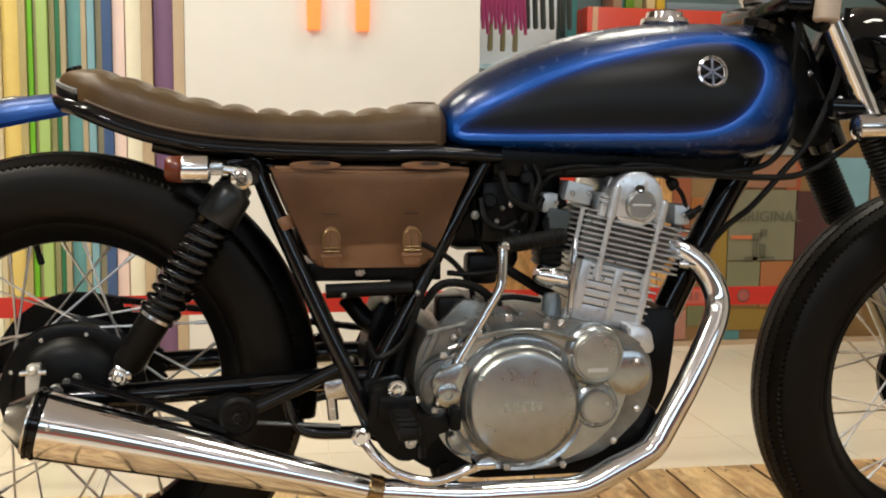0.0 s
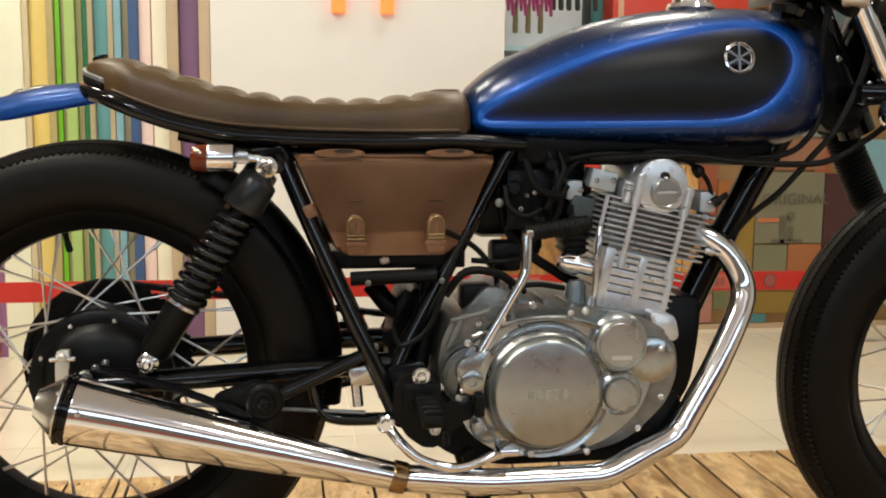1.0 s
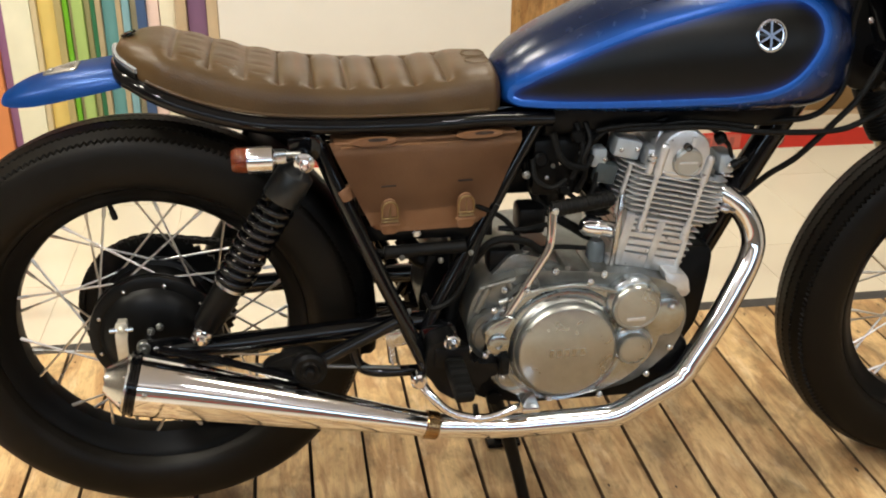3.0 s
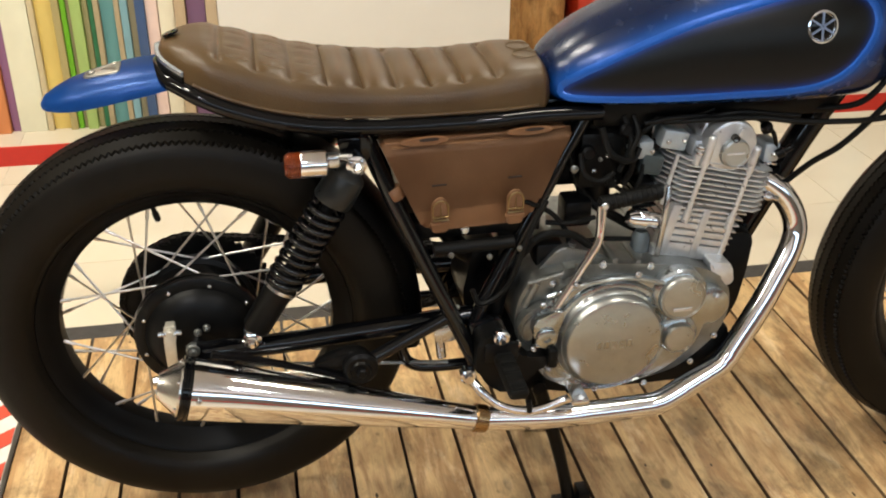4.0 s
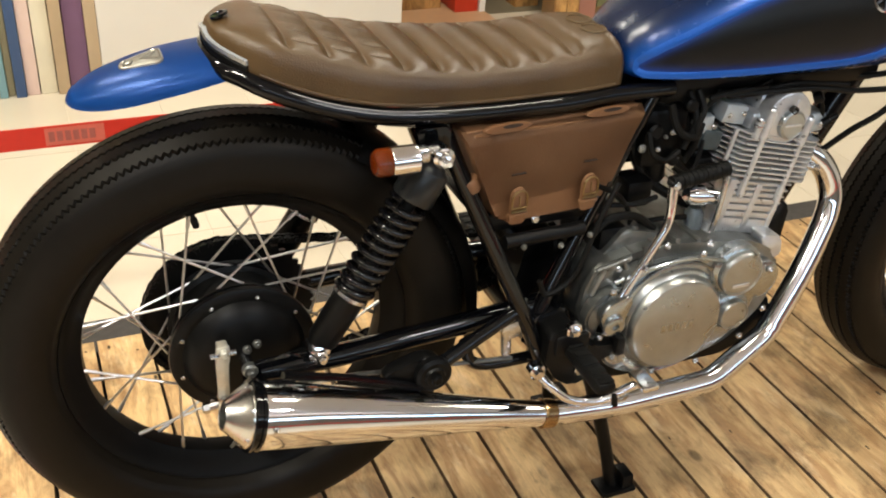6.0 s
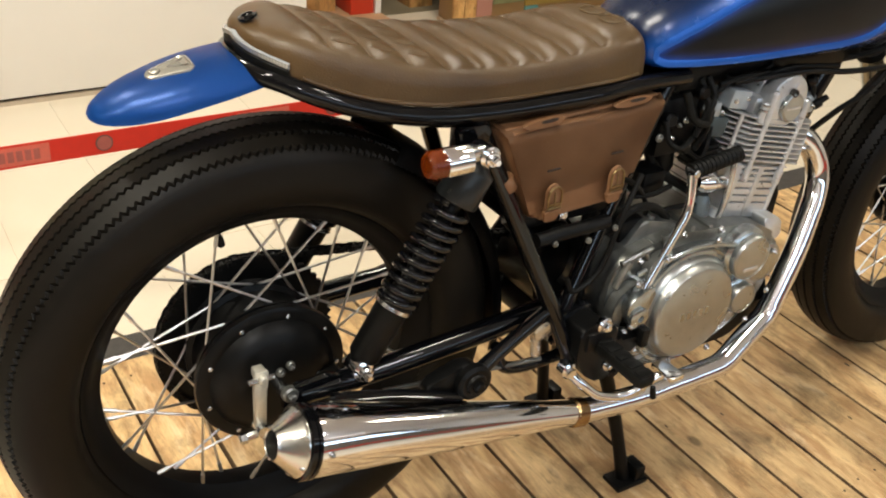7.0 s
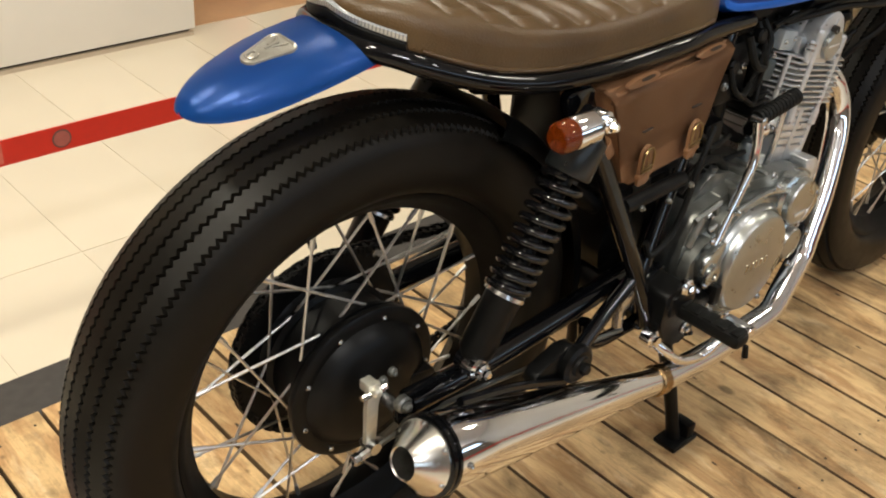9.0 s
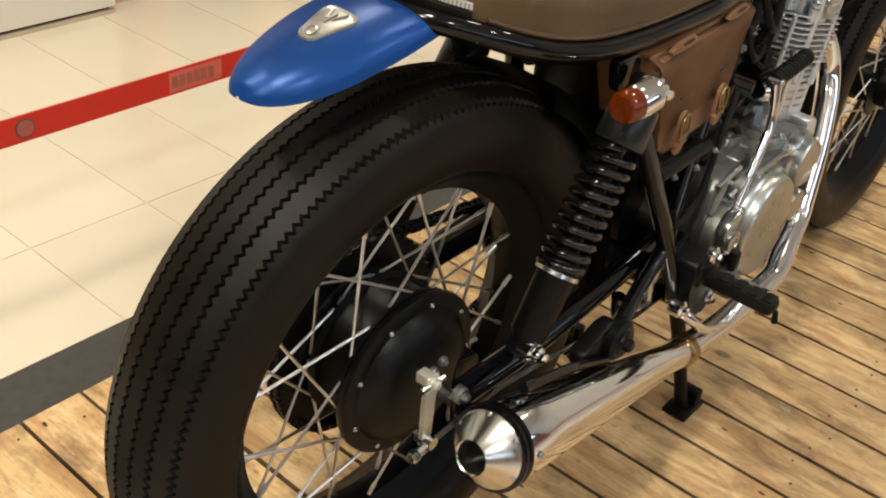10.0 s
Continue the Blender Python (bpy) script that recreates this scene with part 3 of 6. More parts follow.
for k, (bx, col) in enumerate(((1.399, (0.10, 0.25, 0.01)), (1.439, (0.25, 0.30, 0.10)), (1.499, (0.60, 0.50, 0.25)), (1.548, (0.60, 0.42, 0.03)), (1.340, (0.30, 0.20, 0.12)))):
    thing("spine_box", cube(bx, bx + 0.04, 4.60, 4.77, 1.336, 1.57, bevel=0.002), tone("spine_box_print", col), "thin upright coloured box on the red case", "box", "upright boxes")
thing("display_tray", cube(1.588, 1.986, 4.58, 4.77, 1.336, 1.369, bevel=0.003), tone("blue_grey_tray", (0.16, 0.22, 0.25)), "blue-grey tray on the red case", "tray")
thing("plywood_box", cube(0.66, 0.955, 4.42, 4.782, FLOOR + 0.002, 0.33, bevel=0.004), CRATE, "orange-brown plywood box standing on the peach mat", "box")
thing("red_cabinet", cube(0.99, 1.098, 4.345, 4.65, FLOOR + 0.002, 0.76, bevel=0.004), RED_PAINT, "narrow red painted cabinet beside the plywood box", "cabinet")
thing("white_post", cube(1.102, 1.128, 4.335, 4.37, FLOOR + 0.002, 0.89), WHITE, "slim white post beside the red cabinet", "post")
thing("wooden_crate", cube(1.285, 1.400, 4.36, 4.60, FLOOR, FLOOR + 0.20, bevel=0.004), CRATE, "small plain wooden crate standing on the floor", "crate")
thing("crate_goods", cube(1.30, 1.385, 4.38, 4.58, FLOOR + 0.20, FLOOR + 0.25, bevel=0.01), tone("mixed_goods", (0.40, 0.08, 0.07)), "coloured goods heaped on a crate", "goods")
thing("floor_mat", cube(0.563, 1.13, 3.93, 4.79, FLOOR, FLOOR + 0.002), plain("peach_floor_mat", (0.50, 0.300, 0.165), 0.5, 0, 0.12, 30), "peach-tan mat on the floor behind the kiosk", "mat")
# thin dark sheet: the shade on the inner floor is put into its colour
thing("shop_mat", cube(1.132, 1.98, 4.30, 4.79, FLOOR, FLOOR + 0.002), plain("olive_shaded_floor", (0.16, 0.13, 0.08), 0.7, 0, 0.2, 40), "dark olive sheet painted as the shaded shop floor", "mat")

# ---- hazard tape at the deck's end ----
tape = tagged(part("hazard_tape", cube(-0.995, -0.9205, 0.62, 2.205, FLOOR, 0.0), WHITE_TAPE), "white and red striped tape along the deck's end", "tape")
for k in range(14):
    y = 0.70 + k * 0.105
    bm = bmesh.new()
    lo, hi = [[bm.verts.new((qx, qy, qz)) for qx, qy in ((-0.994, y - 0.055), (-0.9215, y), (-0.9215, y + 0.05), (-0.994, y - 0.005))] for qz in (0.0006, 0.0022)]
    bm.faces.new(hi)
    for i in range(4):
        bm.faces.new((lo[i], lo[(i + 1) % 4], hi[(i + 1) % 4], hi[i]))
    part("red_stripe", bm, RED_TAPE, tape, "", 0)

# ---- the motorcycle ----
bike = root("motorcycle", (0.2, C, 0.0), "custom blue and black motorcycle with brown tuck-and-roll seat on its stand", "motorcycle")
REAR, FRONT = Vector((-0.524, C + 0.015, 0.379)), Vector((0.905, C - 0.004, 0.342))


def tyre(center, R, half, depth, teeth):
    """A fat tyre with zigzag tread ribs."""
    bm = bmesh.new()
    seg = teeth * 2
    grooves = (-0.80, -0.49, -0.17, 0.17, 0.49, 0.80)

    def crown(u):
        return depth * 0.52 * (1 - math.sqrt(max(0.0, 1 - (abs(u) * 0.93) ** 2.3)))

    row = [(-0.995, depth * 0.50, 0.0), (-0.965, depth * 0.36, 0.0), (-0.915, crown(-0.915), 0.0)]
    for g in grooves:
        for d, inn in ((-0.036, 0.0), (-0.018, 0.005), (0.018, 0.005), (0.036, 0.0)):
            row.append((g + d, inn, 1.0))
    row += [(0.915, crown(0.915), 0.0), (0.965, depth * 0.36, 0.0), (0.995, depth * 0.50, 0.0)]
    row += [(1.0, depth * 0.62, 0), (0.96, depth * 0.78, 0), (0.85, depth * 0.90, 0), (0.80, depth * 0.915, 0), (0.72, depth * 0.96, 0), (0.60, depth * 1.0, 0), (0.0, depth * 1.04, 0), (-0.60, depth * 1.0, 0), (-0.72, depth * 0.96, 0), (-0.80, depth * 0.915, 0), (-0.85, depth * 0.90, 0), (-0.96, depth * 0.78, 0), (-1.0, depth * 0.62, 0)]
    rings = []
    for s in range(seg):
        a = 2 * math.pi * s / seg
        zig = 0.0021 * (1 if s % 2 else -1)
        ring = []
        for u, inn, zz in row:
            if zz:
                u += zz * zig / half
                inn += crown(u)
            ring.append(Vector((center.x + (R - inn) * math.cos(a), center.y + u * half, center.z + (R - inn) * math.sin(a))))
        rings.append(ring)
    rows = [[bm.verts.new(q) for q in ring] for ring in rings]
    n = len(rows[0])
    for i in range(seg):
        a, b = rows[i], rows[(i + 1) % seg]
        for j in range(n):
            bm.faces.new((a[j], a[(j + 1) % n], b[(j + 1) % n], b[j]))
    return bm


def ring_of(profile, center, seg=96):
    """A closed ring turned round the wheel's axle from a closed (radius, lateral) profile."""
    bm = bmesh.new()
    rows = []
    for s in range(seg):
        a = 2 * math.pi * s / seg
        rows.append([bm.verts.new((center.x + r * math.cos(a), center.y + y, center.z + r * math.sin(a))) for r, y in profile])
    n = len(profile)
    for i in range(seg):
        a, b = rows[i], rows[(i + 1) % seg]
        for j in range(n):
            bm.faces.new((a[j], a[(j + 1) % n], b[(j + 1) % n], b[j]))
    return bm


def spokes(wheel, center, hub_r, near, far, rim_r, count):
    shared = {}
    for i in range(count):
        side = near if i % 2 == 0 else far
        a = 2 * math.pi * (i + 0.5) / count
        swing = radians(52) * (1 if (i // 2) % 2 else -1)
        p = Vector((hub_r * math.cos(a + swing), side, hub_r * math.sin(a + swing)))
        q = Vector((rim_r * math.cos(a), 0.012 * (1 if side > 0 else -1), rim_r * math.sin(a)))
        length = (q - p).length
        key = round(length, 3)
        if key not in shared:
            bm = bmesh.new()
            tube(bm, [(0, 0, 0), (0, 0, length * 0.9)], 0.0019, 6, 0)
            tube(bm, [(0, 0, length * 0.9), (0, 0, length)], 0.0030, 6, 0)
            tube(bm, [(0, 0, 0.001), (0.0025, 0, -0.004), (0.006, 0, -0.006)], 0.0019, 6, 2)
            shared[key] = mesh_of("spoke", bm, SPOKE, 40)
        turn = (q - p).to_track_quat("Z", "X").to_matrix().to_4x4()
        link_mesh("spoke", shared[key], wheel, Matrix.Translation(center + p) @ turn)


RIM = lambda k: [(0.2445 * k, -0.043), (0.249 * k, -0.039), (0.238 * k, -0.033), (0.232 * k, -0.020), (0.220 * k, -0.011), (0.218 * k, 0.0), (0.220 * k, 0.011), (0.232 * k, 0.020), (0.238 * k, 0.033), (0.249 * k, 0.039), (0.2445 * k, 0.043), (0.236 * k, 0.039), (0.228 * k, 0.026), (0.214 * k, 0.015), (0.2115 * k, 0.0), (0.214 * k, -0.015), (0.228 * k, -0.026), (0.236 * k, -0.039)]

# rear wheel
hub = turned([(-0.035, 0.066), (-0.031, 0.098), (-0.025, 0.098), (-0.020, 0.086), (0.022, 0.086), (0.026, 0.0935), (0.032, 0.0935), (0.036, 0.06)], REAR, (0, 1, 0), 48)
rear_wheel = part("rear_wheel", hub, BLACK_DULL, bike, "black hub with laced steel spokes")
part("tyre", tyre(REAR, 0.344, 0.066, 0.100, 205), RUBBER, rear_wheel, "fat black tyre with zigzag ribs", 40)
part("rim", ring_of(RIM(1.0), REAR), RIM_BLACK, rear_wheel, "gloss black steel rim")
spokes(rear_wheel, REAR, 0.090, -0.028, 0.029, 0.214, 36)
bm = turned([(0.026, 0.102), (0.034, 0.1055), (0.040, 0.1045), (0.0435, 0.099), (0.0430, 0.087), (0.047, 0.084), (0.056, 0.077), (0.063, 0.062), (0.067, 0.040), (0.068, 0.016)], REAR + Vector((0.004, 0, -0.009)), (0, -1, 0), 48)
part("brake_panel", bm, BLACK_DULL, rear_wheel, "black domed drum brake panel")
part("torque_lug", slab(round_outline([(REAR.x + 0.055, REAR.z - 0.045), (REAR.x + 0.095, REAR.z - 0.035), (REAR.x + 0.095, REAR.z - 0.010), (REAR.x + 0.055, REAR.z - 0.005)], 0.008), REAR.y - 0.066, REAR.y - 0.048, 0.003), BLACK_DULL, rear_wheel)
for k in range(9):
    a = 2 * math.pi * k / 9 + radians(77)
    disc_bolt(rear_wheel, "flange_bolt", REAR + Vector((0.004 + 0.0925 * math.cos(a), -0.0432, -0.009 + 0.0925 * math.sin(a))), 0.0034, 0.0024, STEEL)
bm = bmesh.new()
sp = []
for k in range(56 * 4):
    a = 2 * math.pi * k / (56 * 4)
    r = 0.122 + (0.0 if k % 4 == 0 else 0.006 if k % 4 == 2 else 0.003)
    sp.append((REAR.x + r * math.cos(a), REAR.z + r * math.sin(a)))
prism(bm, sp, C + 0.060, C + 0.066)
lathe(bm, [(0.036, 0.080), (0.050, 0.098), (0.060, 0.100)], REAR, (0, 1, 0), 40)
part("sprocket", bm, BLACK_DULL, rear_wheel, "black toothed rear sprocket")
for k in range(16):
    a = 2 * math.pi * k / 16
    disc_bolt(rear_wheel, "rivet", REAR + Vector((0.106 * math.cos(a), 0.0595, 0.106 * math.sin(a))), 0.003, 0.002, STEEL)
bm = tube(bmesh.new(), [REAR + Vector((0, -0.115, 0)), REAR + Vector((0, 0.14, 0))], 0.0085, 12, 0)
part("axle", bm, STEEL, rear_wheel)
va = radians(104)
bm = lathe(bmesh.new(), [(0, 0.0045), (0.018, 0.0040), (0.019, 0.0052), (0.032, 0.0050), (0.034, 0.003)], REAR + Vector((0.216 * math.cos(va), 0.004, 0.216 * math.sin(va))), (-math.cos(va), 0, -math.sin(va)), 12)
part("valve", bm, RUBBER_PART, rear_wheel, "black capped tyre valve")
# brake arm and rod
bm = slab(round_outline([(-0.571, 0.430), (-0.553, 0.431), (-0.554, 0.408), (-0.556, 0.400), (-0.558, 0.332), (-0.572, 0.331), (-0.573, 0.400)], 0.005), 1.528, 1.534, 0.001)
box(bm, -0.5690, -0.5545, 1.5290, 1.5480, 0.4150, 0.4290, 0.002)
lathe(bm, [(0.020, 0.006), (0.026, 0.006), (0.028, 0.004)], (-0.562, 1.548, 0.421), (0, -1, 0), 12)
arm = part("brake_arm", bm, ZINC, bike, "zinc plated brake arm")
part("clamp_bolt", pipe([(-0.580, 1.529, 0.418), (-0.545, 1.529, 0.419)], 0.004, 8, 0), STEEL, arm)
part("arm_pin", turned([(0, 0.008), (0.022, 0.008)], (-0.565, 1.540, 0.342), (0, -1, 0), 14), STEEL, arm)
part("brake_rod", pipe([(-0.585, 1.522, 0.340), (-0.45, 1.520, 0.352), (-0.30, 1.510, 0.345), (-0.14, 1.50, 0.335)], 0.0032, 8, 4), CASE, bike)
bm = turned([(0, 0.006), (0.012, 0.006), (0.016, 0.004)], (-0.573, 1.522, 0.341), (-1, 0, -0.1), 8)
lathe(bm, [(0.014, 0.0075), (0.022, 0.0075), (0.024, 0.005)], (-0.573, 1.522, 0.341), (-1, 0, -0.1), 6)
part("adjuster_nut", bm, STEEL, bike, "", 25)
for px, pz in ((-0.522, 0.398), (-0.508, 0.405)):
    disc_bolt(rear_wheel, "panel_nut", (px, 1.562, pz), 0.006, 0.006, CASE)
disc_bolt(bike, "axle_bolt", (-0.530, 1.520, 0.394), 0.011, 0.010, CASE)
# the tail end stands a little further from the front of the deck
rear_wheel.matrix_basis = Matrix.Translation(REAR) @ Matrix.Rotation(radians(-1.5), 4, "Z") @ Matrix.Rotation(radians(1.2), 4, "X") @ Matrix.Translation(-REAR)
# chain
bm = bmesh.new()
front_c = Vector((-0.055, C + 0.063, 0.40))
path = []
for k in range(40):
    a = math.pi / 2 + 0.05 + (math.pi - 0.1) * k / 39
    path.append((REAR.x + 0.124 * math.cos(a), REAR.z + 0.124 * math.sin(a)))
for k in range(1, 38):
    t = k / 38
    path.append((REAR.x + (front_c.x - REAR.x) * t, REAR.z - 0.124 + (front_c.z - 0.038 - REAR.z + 0.124) * t - 0.012 * math.sin(math.pi * t)))
for k in range(10):
    a = -math.pi / 2 + math.pi * k / 9
    path.append((front_c.x + 0.038 * math.cos(a), front_c.z + 0.038 * math.sin(a)))
for k in range(1, 38):
    t = k / 38
    path.append((front_c.x + (REAR.x - front_c.x) * t, front_c.z + 0.038 + (REAR.z + 0.124 - front_c.z - 0.038) * t))
for k in range(len(path)):
    (xa, za), (xb, zb) = path[k], path[(k + 1) % len(path)]
    ang = math.atan2(zb - za, xb - xa)
    ln = math.hypot(xb - xa, zb - za) * 0.62
    w = 0.004 if k % 2 else 0.0065
    m = pose((xa + xb) / 2, C + 0.063, (za + zb) / 2) @ Matrix.Rotation(-ang, 4, "Y")
    for s in (-1, 1):
        box(bm, -ln, ln, s * w - 0.001, s * w + 0.001, -0.0045, 0.0045, m=m)
    box(bm, -0.003, 0.003, -0.0085, 0.0085, -0.003, 0.003, m=m)
part("chain", bm, BLACK_DULL, bike, "black oiled drive chain", 0)

# front wheel
hub = turned([(-0.075, 0.020), (-0.07, 0.045), (-0.045, 0.048), (-0.040, 0.070), (-0.034, 0.070), (-0.03, 0.050), (0.03, 0.050), (0.034, 0.070), (0.040, 0.070), (0.045, 0.045), (0.07, 0.045), (0.075, 0.02)], FRONT, (0, 1, 0), 40)
front_wheel = part("front_wheel", hub, BLACK_DULL, bike, "black hub with laced steel spokes")
part("tyre", tyre(FRONT, 0.343, 0.060, 0.100, 205), RUBBER, front_wheel, "fat black tyre with zigzag ribs", 40)
part("rim", ring_of(RIM(1.005), FRONT), RIM_BLACK, front_wheel, "gloss black steel rim")
spokes(front_wheel, FRONT, 0.064, -0.037, 0.037, 0.215, 36)
part("axle", tube(bmesh.new(), [FRONT + Vector((0, -0.115, 0)), FRONT + Vector((0, 0.115, 0))], 0.008, 12, 0), STEEL, front_wheel)
part("brake_drum", turned([(0.045, 0.088), (0.062, 0.084), (0.068, 0.05)], FRONT, (0, 1, 0), 40), BLACK_DULL, front_wheel, "black front brake drum")

# forks
def fork_at(z, y, off=0.0):
    return Vector((0.722 - 0.52 * (z - 0.70) + off, y, z))


for y in (C - 0.105, C + 0.105):
    part("fork_slider", pipe([fork_at(0.345, y, 0.012), fork_at(0.45, y, 0.006), fork_at(0.63, y)], [0.026, 0.023, 0.022], 16, 2), ALLOY, bike, "polished alloy fork slider")
    a, b = fork_at(0.615, y), fork_at(0.785, y)
    d = (b - a).normalized()
    ln = (b - a).length
    prof = [(0, 0.028), (0.012, 0.029)]
    n = 22
    for k in range(n):
        t = 0.014 + (ln - 0.03) * k / n
        s = (ln - 0.03) / n
        prof += [(t, 0.0272), (t + s * 0.5, 0.0305)]
    prof += [(ln - 0.014, 0.026), (ln, 0.026)]
    part("fork_gaiter", turned(prof, a, d, 24), RUBBER_PART, bike, "ribbed black rubber fork gaiter", 60)
    part("fork_tube", pipe([fork_at(0.78, y), fork_at(1.0, y)], 0.0165, 16, 0), CHROME, bike, "chrome upper fork tube")
for z, nm, zz in ((0.800, "lower_yoke", 0.016), (0.955, "upper_yoke", 0.012)):
    c = fork_at(z, C, -0.02)
    bm = cube(c.x - 0.045, c.x + 0.045, C - 0.118, C + 0.118, c.z - zz, c.z + zz, bevel=0.008)
    part(nm, bm, BLACK, bike, "black fork yoke")
part("steering_head", pipe([(0.672, C, 0.74), (0.565, C, 0.965)], 0.030, 20, 0), BLACK, bike)
part("steering_nut", turned([(0, 0.024), (0.012, 0.024), (0.02, 0.015)], fork_at(0.967, C, -0.045), (0, 0, 1), 6), CHROME, bike, "", 25)
part("steering_gusset", slab(round_outline([(0.50, 0.90), (0.560, 0.935), (0.590, 0.90), (0.612, 0.83), (0.655, 0.775), (0.65, 0.745), (0.60, 0.74), (0.55, 0.78)], 0.012), C - 0.045, C + 0.045, 0.006), BLACK_DULL, bike, "black steering head gusset")
for gx, gz, gr in ((0.575, 0.80, 0.006), (0.635, 0.795, 0.007), (0.60, 0.855, 0.005), (0.655, 0.815, 0.007)):
    disc_bolt(bike, "gusset_bolt", (gx, C - 0.052, gz), gr, 0.006, STEEL)
part("reservoir", turned([(-0.018, 0.016), (-0.015, 0.019), (0.018, 0.019), (0.020, 0.016)], (0.583, 1.495, 0.945), (0.1, 0.05, 1), 24), tone("beige_plastic", (0.42, 0.33, 0.26), 0.5), bike, "beige fluid reservoir")
part("reservoir_bracket", pipe([(0.575, C - 0.06, 0.945), (0.580, 1.505, 0.92), (0.583, 1.495, 0.926)], 0.008, 10, 4), BLACK_DULL, bike)
part("ignition_switch", turned([(0, 0.026), (0.010, 0.028), (0.014, 0.024), (0.015, 0.010)], (0.492, 1.53, 0.917), (0.25, -0.1, 1), 24), BLACK, bike, "black ignition switch")
part("switch_bracket", pipe([(0.492, 1.53, 0.915), (0.53, 1.56, 0.90), (0.57, 1.60, 0.90)], 0.009, 10, 4), BLACK_DULL, bike)
# headlamp
hl = turned([(-0.10, 0.02), (-0.09, 0.05), (-0.05, 0.078), (0.0, 0.086), (0.035, 0.088), (0.04, 0.085)], (0.745, C, 0.885), (1, 0, -0.1), 32)
lamp_ob = part("headlamp", hl, BLACK, bike, "black headlamp bucket")
part("lens", turned([(0.040, 0.082), (0.052, 0.05), (0.056, 0.01)], (0.745, C, 0.885), (1, 0, -0.1), 32), CLEAR, lamp_ob, "clear headlamp lens")
for s in (-1, 1):
    part("headlamp_ear", slab(round_outline([(0.640, 0.905), (0.665, 0.91), (0.745, 0.885), (0.735, 0.86), (0.66, 0.865)], 0.008), C + s * 0.088 - 0.003, C + s * 0.088 + 0.003, 0.001), BLACK, bike)
# handlebar with grips and levers
bar = pipe([(0.40, C - 0.37, 1.055), (0.50, C - 0.31, 1.06), (0.565, C - 0.16, 1.035), (0.575, C, 0.995), (0.565, C + 0.16, 1.035), (0.50, C + 0.31, 1.06), (0.40, C + 0.37, 1.055)], 0.011, 12, 6)
part("handlebar", bar, CHROME, bike, "chrome handlebar")
for s in (-1, 1):
    part("grip", pipe([(0.50, C + s * 0.310, 1.06), (0.395, C + s * 0.373, 1.055)], 0.0165, 14, 0), tone("beige_grip_rubber", (0.26, 0.20, 0.15), 0.6), bike, "beige rubber grip")
    part("lever", pipe([(0.575, C + s * 0.245, 1.03), (0.51, C + s * 0.33, 1.025), (0.42, C + s * 0.41, 1.03)], 0.005, 8, 4), STEEL, bike)
    part("switch_block", cube(0.50, 0.545, C + s * 0.265 - 0.022, C + s * 0.265 + 0.022, 1.03, 1.078, bevel=0.006), BLACK_DULL, bike)
# front turn signals
for s in (-1, 1):
    y = C + s * 0.155
    body = turned([(-0.045, 0.010), (-0.040, 0.0185), (0.030, 0.0195), (0.034, 0.0180)], (0.662, y, 0.773), (1, 0, 0.04), 24)
    sig = part("turn_signal", body, CHROME, bike, "chrome turn signal")
    part("lens", turned([(0.034, 0.0180), (0.050, 0.0165), (0.057, 0.006)], (0.662, y, 0.773), (1, 0, 0.04), 24), AMBER, sig, "amber lens")
    part("signal_stem", pipe([(0.664, C + s * 0.112, 0.782), (0.664, y - s * 0.015, 0.775)], 0.006, 8, 0), BLACK, bike)
for a in ([(0.62, 1.50, 0.95), (0.622, 1.52, 0.852), (0.583, 1.52, 0.757), (0.539, 1.52, 0.704), (0.495, 1.53, 0.650), (0.460, 1.55, 0.613), (0.43, 1.58, 0.56)],
          [(0.20, 1.55, 0.700), (0.336, 1.53, 0.706), (0.418, 1.52, 0.698), (0.53, 1.52, 0.694), (0.587, 1.52, 0.707), (0.66, 1.52, 0.755), (0.70, 1.53, 0.80)],
          [(0.56, 1.53, 0.93), (0.556, 1.54, 0.851), (0.561, 1.54, 0.773), (0.539, 1.54, 0.729), (0.507, 1.55, 0.707), (0.44, 1.57, 0.70)],
          [(0.66, 1.50, 0.97), (0.72, 1.48, 0.92), (0.705, 1.51, 0.84), (0.66, 1.55, 0.79)],
          [(0.64, 1.66, 0.98), (0.69, 1.64, 0.90), (0.66, 1.62, 0.80), (0.60, 1.61, 0.74)]):
    part("cable", pipe(a, 0.0050, 8, 8), RUBBER_PART, bike, "black rubber-sleeved cable")

# tank
TX = (0.012, 0.022, 0.04, 0.07, 0.11, 0.17, 0.29, 0.40, 0.47, 0.53, 0.562, 0.578, 0.586)
TB = (0.752, 0.742, 0.732, 0.727, 0.725, 0.722, 0.718, 0.715, 0.716, 0.724, 0.742, 0.765, 0.79)
TT = (0.790, 0.803, 0.820, 0.842, 0.863, 0.890, 0.921, 0.931, 0.931, 0.922, 0.902, 0.875, 0.845)
TW = (0.020, 0.050, 0.070, 0.085, 0.097, 0.108, 0.117, 0.120, 0.117, 0.104, 0.082, 0.058, 0.030)


def tank_row(x):
    zb, zt, w = curve(TX, TB, x), curve(TX, TT, x), curve(TX, TW, x)
    zm = zb + 0.40 * (zt - zb)
    return zb, zt, w, zm


def tank_side(x, z):
    zb, zt, w, zm = tank_row(x)
    h, p = ((zt - zm), 2.1) if z > zm else ((zm - zb), 3.6)
    return w * max(0.0, 1 - min(1.0, abs((z - zm) / h)) ** p) ** (1 / 2.3)


rings = []
